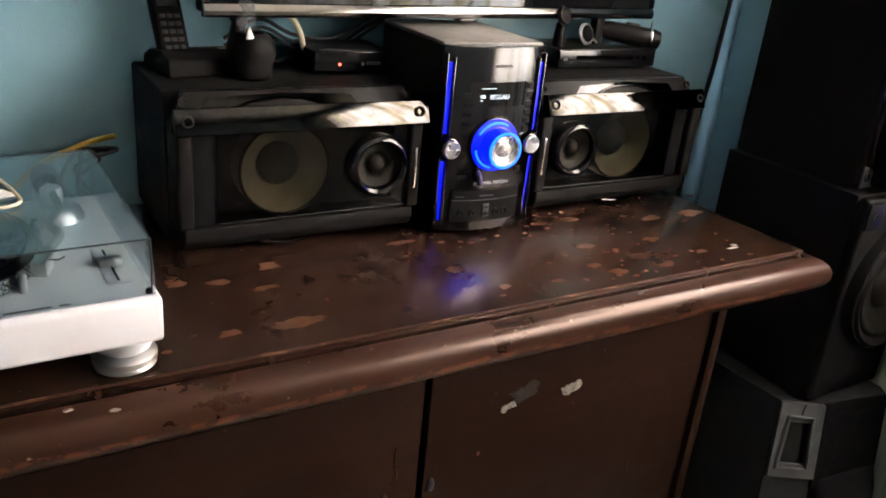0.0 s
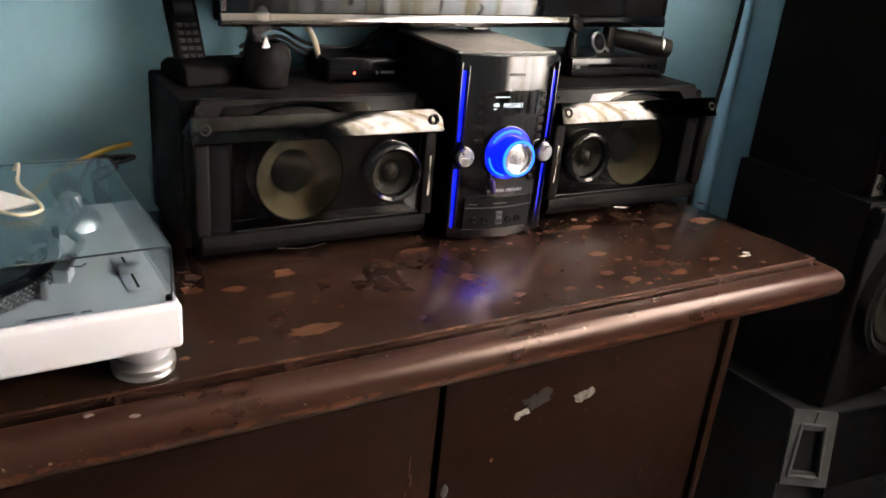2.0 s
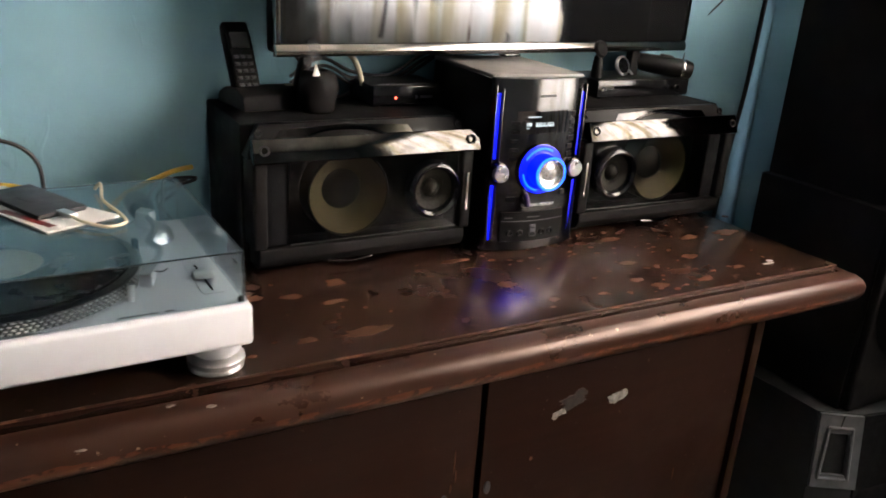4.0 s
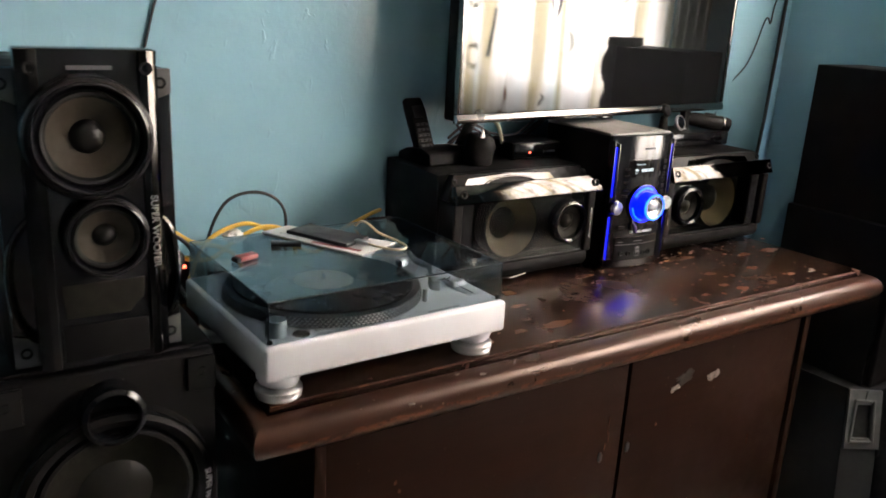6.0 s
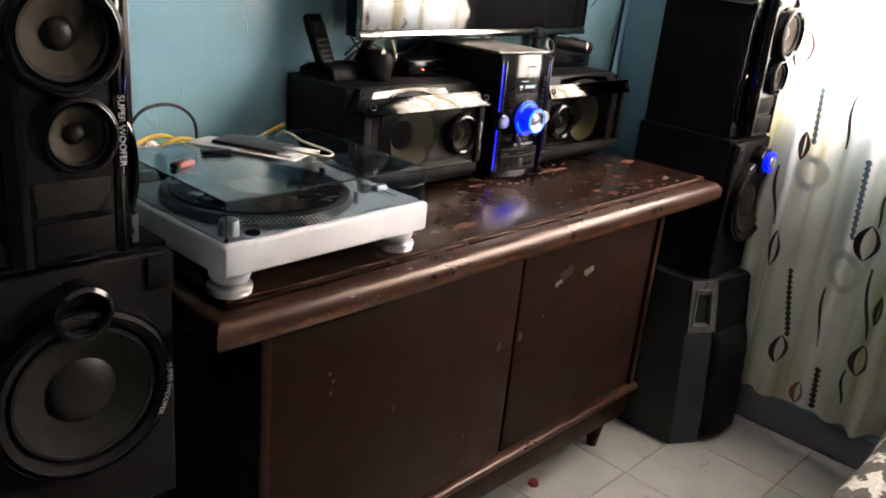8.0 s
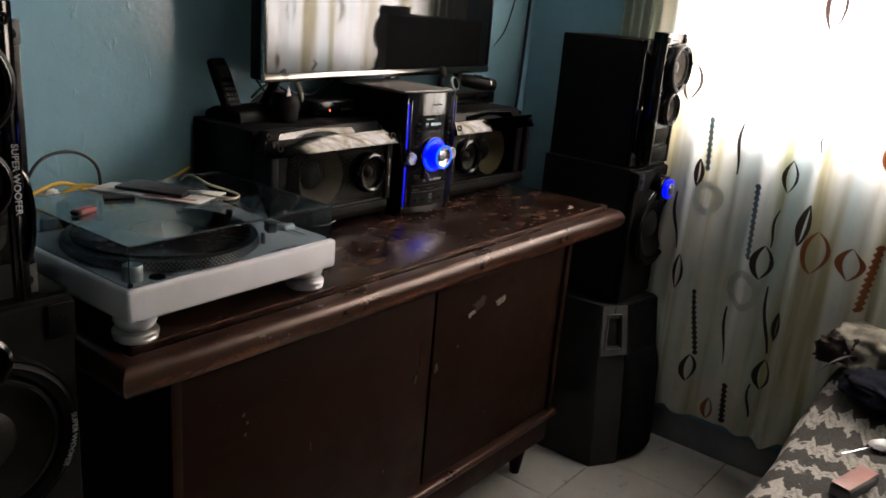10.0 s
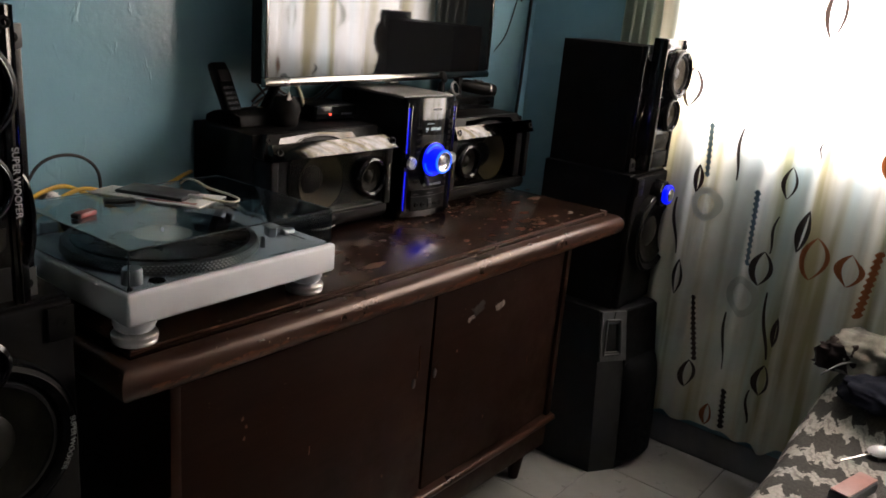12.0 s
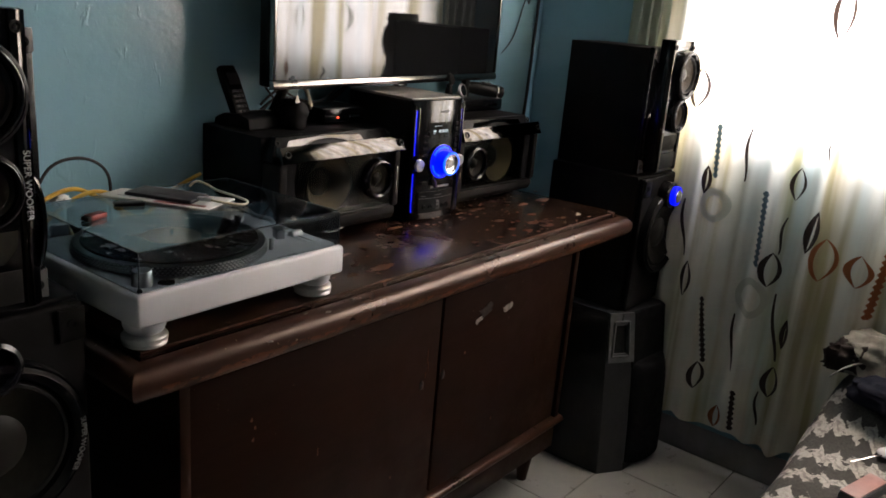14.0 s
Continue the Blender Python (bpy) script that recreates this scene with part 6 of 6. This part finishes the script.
for k in range(52):
    y, z = rc2.uniform(-2.08, -0.70), rc2.uniform(0.25, 2.3)
    kind = k % 4
    if kind == 0:
        leaf(y, z, 0.034, 0.060, B if k % 8 else O, 0.015)
    elif kind == 1:
        stroke(y, z, y - 0.02, z - 0.2, 0.011, (S, B, O)[k % 3], True)
    elif kind == 2:
        ring(y, z, 0.050, P, 0.018)
    else:
        stroke(y, z, y + 0.01, z - 0.18, 0.005, B)
for k in range(14):
    y, z = rc2.uniform(-0.66, 0.05), rc2.uniform(1.55, 2.4)
    (leaf(y, z, 0.032, 0.060, (B, O)[k % 2], 0.014) if k % 2 else ring(y, z, 0.045, P, 0.016))

ce = thing("curtain_edge", pose(0, 0, 0), "gathered grey-green edge of the curtain beside the wall", "curtain")
b = bmesh.new()
g = []
for i in range(41):
    z = 0.30 + 2.15 * i / 40
    row = []
    for k in range(41):
        y = 0.088 + 0.135 * k / 40
        row.append(b.verts.new((WX - 0.030 + 0.014 * math.sin(k * 0.62 + 0.3 * math.sin(z * 2)) + 0.006 * math.sin(z * 4), y, z)))
    g.append(row)
for p, q in zip(g, g[1:]):
    for k in range(40):
        b.faces.new((p[k], p[k + 1], q[k + 1], q[k]))
part("panel", b, M_SHEER, ce)
cr = thing("curtain_rod", pose(0, 0, 0), "plain dark curtain rod above the window", "curtain rod")
part("rod", tube([(WX - 0.035, -2.25, 2.46), (WX - 0.035, -0.9, 2.46), (WX - 0.035, 0.28, 2.46)], 0.011, 12, 3), M_SMOKE, cr)
for y in (-2.20, 0.26):
    part("bracket", box(WX - 0.04, WX - 0.001, y - 0.012, y + 0.012, 2.43, 2.449, 0.003), M_SMOKE, cr)


# ---------------------------------------------------------------- sofa with its throw
so = thing("sofa", pose(0, 0, 0), "low brown sofa under a patterned throw, beside the window", "sofa")
part("base", box(0.42, 1.93, -1.42, -0.70, 0.06, 0.30, 0.03, 3), M_SOFA, so)
part("seat", box(0.40, 1.93, -1.44, -0.67, 0.30, 0.425, 0.05, 4), M_SOFA, so)
part("backrest", box(0.42, 1.93, -1.66, -1.45, 0.06, 0.80, 0.05, 4), M_SOFA, so)
for x in (0.48, 1.86):
    for y in (-1.36, -0.76):
        part("foot", lathe([(0.0, 0.0), (0.022, 0.0), (0.028, 0.06), (0.0, 0.06)], pose(x, y, 0), 18), M_BODY, so)
th = thing("throw_blanket", pose(0, 0, 0), "charcoal woven throw with pale saw-tooth bands, spread over the sofa", "blanket")
b = bmesh.new()
prof = []
for k in range(26):
    prof.append((-1.43 + 0.70 * k / 25, 0.431))
for k in range(1, 9):
    a = k / 8 * math.pi / 2
    prof.append((-0.73 + 0.078 * math.sin(a), 0.431 - 0.078 * (1 - math.cos(a))))
for k in range(1, 10):
    prof.append((-0.652 + 0.004 * math.sin(k), 0.353 - 0.024 * k))
g = []
for i in range(91):
    x = 0.40 + 1.545 * i / 90
    row = []
    for j, (y, z) in enumerate(prof):
        n1 = noise.noise(Vector((x * 4, y * 4, z * 4)))
        n2 = noise.noise(Vector((x * 11, y * 11, z * 11 + 3)))
        hump = 0.125 * math.exp(-((x - 1.84) / 0.17) ** 2 - ((y + 0.80) / 0.22) ** 2)
        row.append(b.verts.new((x, y + (0.012 * n1 if j > 28 else 0) + 0.006 * math.sin(x * 17) * max(0, j - 28) / 14, z + 0.006 + abs(0.012 * n1) + 0.004 * n2 + hump)))
    g.append(row)
for p, q in zip(g, g[1:]):
    for k in range(len(prof) - 1):
        b.faces.new((p[k], p[k + 1], q[k + 1], q[k]))
ge = bmesh.ops.extrude_face_region(b, geom=b.faces[:])
for v in [e for e in ge["geom"] if isinstance(e, bmesh.types.BMVert)]:
    v.co.z += 0.004
    v.co.y += 0.002
part("cloth", b, M_THROW, th, smooth=80)


def soft(name, parent, mat, size, at, rot=(0, 0, 0), rough=0.25, freq=2.2, label="", flat=0.0):
    b = bmesh.new()
    bmesh.ops.create_icosphere(b, subdivisions=4, radius=1.0)
    for v in b.verts:
        d = v.co.copy()
        q = 1 + rough * noise.noise(d * freq + Vector(at)) + 0.4 * rough * noise.noise(d * freq * 3)
        c = Vector([math.copysign(abs(e) ** 0.7, e) for e in d]) * q
        if c.z < -0.45:
            c.z = -0.45
        v.co = Vector((c.x * size[0], c.y * size[1], (c.z + 0.45) * size[2]))
    o = part(name, b, mat, parent, label, 80)
    o.matrix_local = pose(*at, *rot)
    return o


bg = thing("shoulder_bag", pose(1.80, -0.87, 0.545), "dark navy bag with a grey strap on the throw", "bag")
soft("body", bg, M_BAG, (0.12, 0.13, 0.075), (0.02, -0.06, 0), (0, 0, 20))
soft("flap", bg, M_BAG, (0.09, 0.09, 0.035), (-0.09, 0.06, -0.02), (0, 0, -30))
b = bmesh.new()
st = spline([(-0.085, 0.215, 0.000), (-0.070, 0.190, 0.026), (-0.030, 0.160, 0.040), (0.030, 0.110, 0.046), (0.080, 0.040, 0.050), (0.085, -0.10, 0.060)], 8)
g = [[b.verts.new(p + Vector((o, 0, e))) for o, e in ((-0.012, 0), (0.012, 0), (0.012, 0.003), (-0.012, 0.003))] for p in st]
for p, q in zip(g, g[1:]):
    for k in range(4):
        b.faces.new((p[k], p[(k + 1) % 4], q[(k + 1) % 4], q[k]))
part("strap", b, M_STRAP, bg, "flat grey strap")
sc = thing("printed_cloth", pose(1.855, -0.68, 0.552), "crumpled cream and dark printed cloth on the sofa", "cloth")
soft("folded_cloth", sc, M_CREAMCLOTH, (0.09, 0.09, 0.065), (0, -0.05, 0), (0, 0, 0), 0.32, 2.4)
soft("fold", sc, M_P_BROWN, (0.035, 0.05, 0.05), (-0.07, 0.01, 0.0), (0, 0, 15), 0.45, 3.0, "dark brown fold")

pc = thing("phone_case", pose(1.300, -0.850, 0.4475, 0, 0, -14), "dusty pink and grey flat case lying on the throw", "phone case")
part("shell", box(-0.070, 0.070, -0.024, 0.024, 0.0, 0.028, 0.006, 3), M_GREY_L, pc)
part("pink_face", box(-0.068, 0.068, -0.021, 0.021, 0.0282, 0.0325, 0.002), M_PINK, pc, "dusty pink cover")
sp = thing("spoon", pose(1.555, -0.862, 0.4485, 0, 0, 150), "bright steel spoon lying on the throw", "spoon")
part("bowl", lathe([(0.0, 0.003), (0.012, 0.005), (0.019, 0.010), (0.020, 0.0105), (0.0195, 0.009), (0.012, 0.0035), (0.0, 0.0015)], Matrix.Diagonal((2.1, 1.5, 1.2, 1)), 32), M_SILVER, sp)
part("handle", tube([(0.038, 0, 0.0105), (0.060, 0, 0.013), (0.10, 0, 0.010), (0.14, 0, 0.008)], 0.0028, 8, 6), M_CHROME, sp)
ek = thing("bunch_of_keys", pose(1.215, -0.905, 0.450), "small bunch of steel keys on the throw", "keys")
part("key_ring", tube([(0.014 * math.cos(a), 0.014 * math.sin(a), 0.002) for a in (k * math.tau / 12 for k in range(13))], 0.0013, 6, 3), M_CHROME, ek)
for a in (20, 65, 110):
    k = part("key", prism([(0.010, -0.010), (0.026, -0.010), (0.029, 0.0), (0.055, -0.002), (0.055, 0.004), (0.028, 0.006), (0.024, 0.011), (0.010, 0.010)], "z", 0.001, 0.003, 0.0006), M_SILVER, ek)
    k.matrix_local = pose(0, 0, 0.001 * a / 30, 0, 0, a)
rb = thing("red_bottle_cap", pose(1.10, 0.085, 0.0), "small red bottle cap on the floor under the sideboard", "bottle cap")
part("cap", lathe([(0.0, 0.012), (0.013, 0.012), (0.015, 0.010), (0.016, 0.0), (0.0, 0.0)], None, 24), M_RED, rb)

# ---------------------------------------------------------------- floor tiles
tile_mesh = None
x = 1.37 - 11 * TS
while x < WX - 0.01:
    y = -0.055 - 9 * TS
    while y < WY:
        x0, x1, y0, y1 = max(x, -2.2), min(x + TS, WX - 0.007), max(y, -3.2), min(y + TS, WY)
        if x1 - x0 > 0.03 and y1 - y0 > 0.03:
            full = abs(x1 - x0 - TS) < 1e-6 and abs(y1 - y0 - TS) < 1e-6
            if full and tile_mesh:
                t = new("tile", tile_mesh)
            else:
                t = link("tile", box(-(x1 - x0) / 2 + 0.0018, (x1 - x0) / 2 - 0.0018, -(y1 - y0) / 2 + 0.0018, (y1 - y0) / 2 - 0.0018, -0.006, 0.0, 0.0012, 1), M_TILE, 0)
                if full:
                    tile_mesh = t.data
            t.parent = floor_bed
            t.location = ((x0 + x1) / 2, (y0 + y1) / 2, 0)
        y += TS
    x += TS
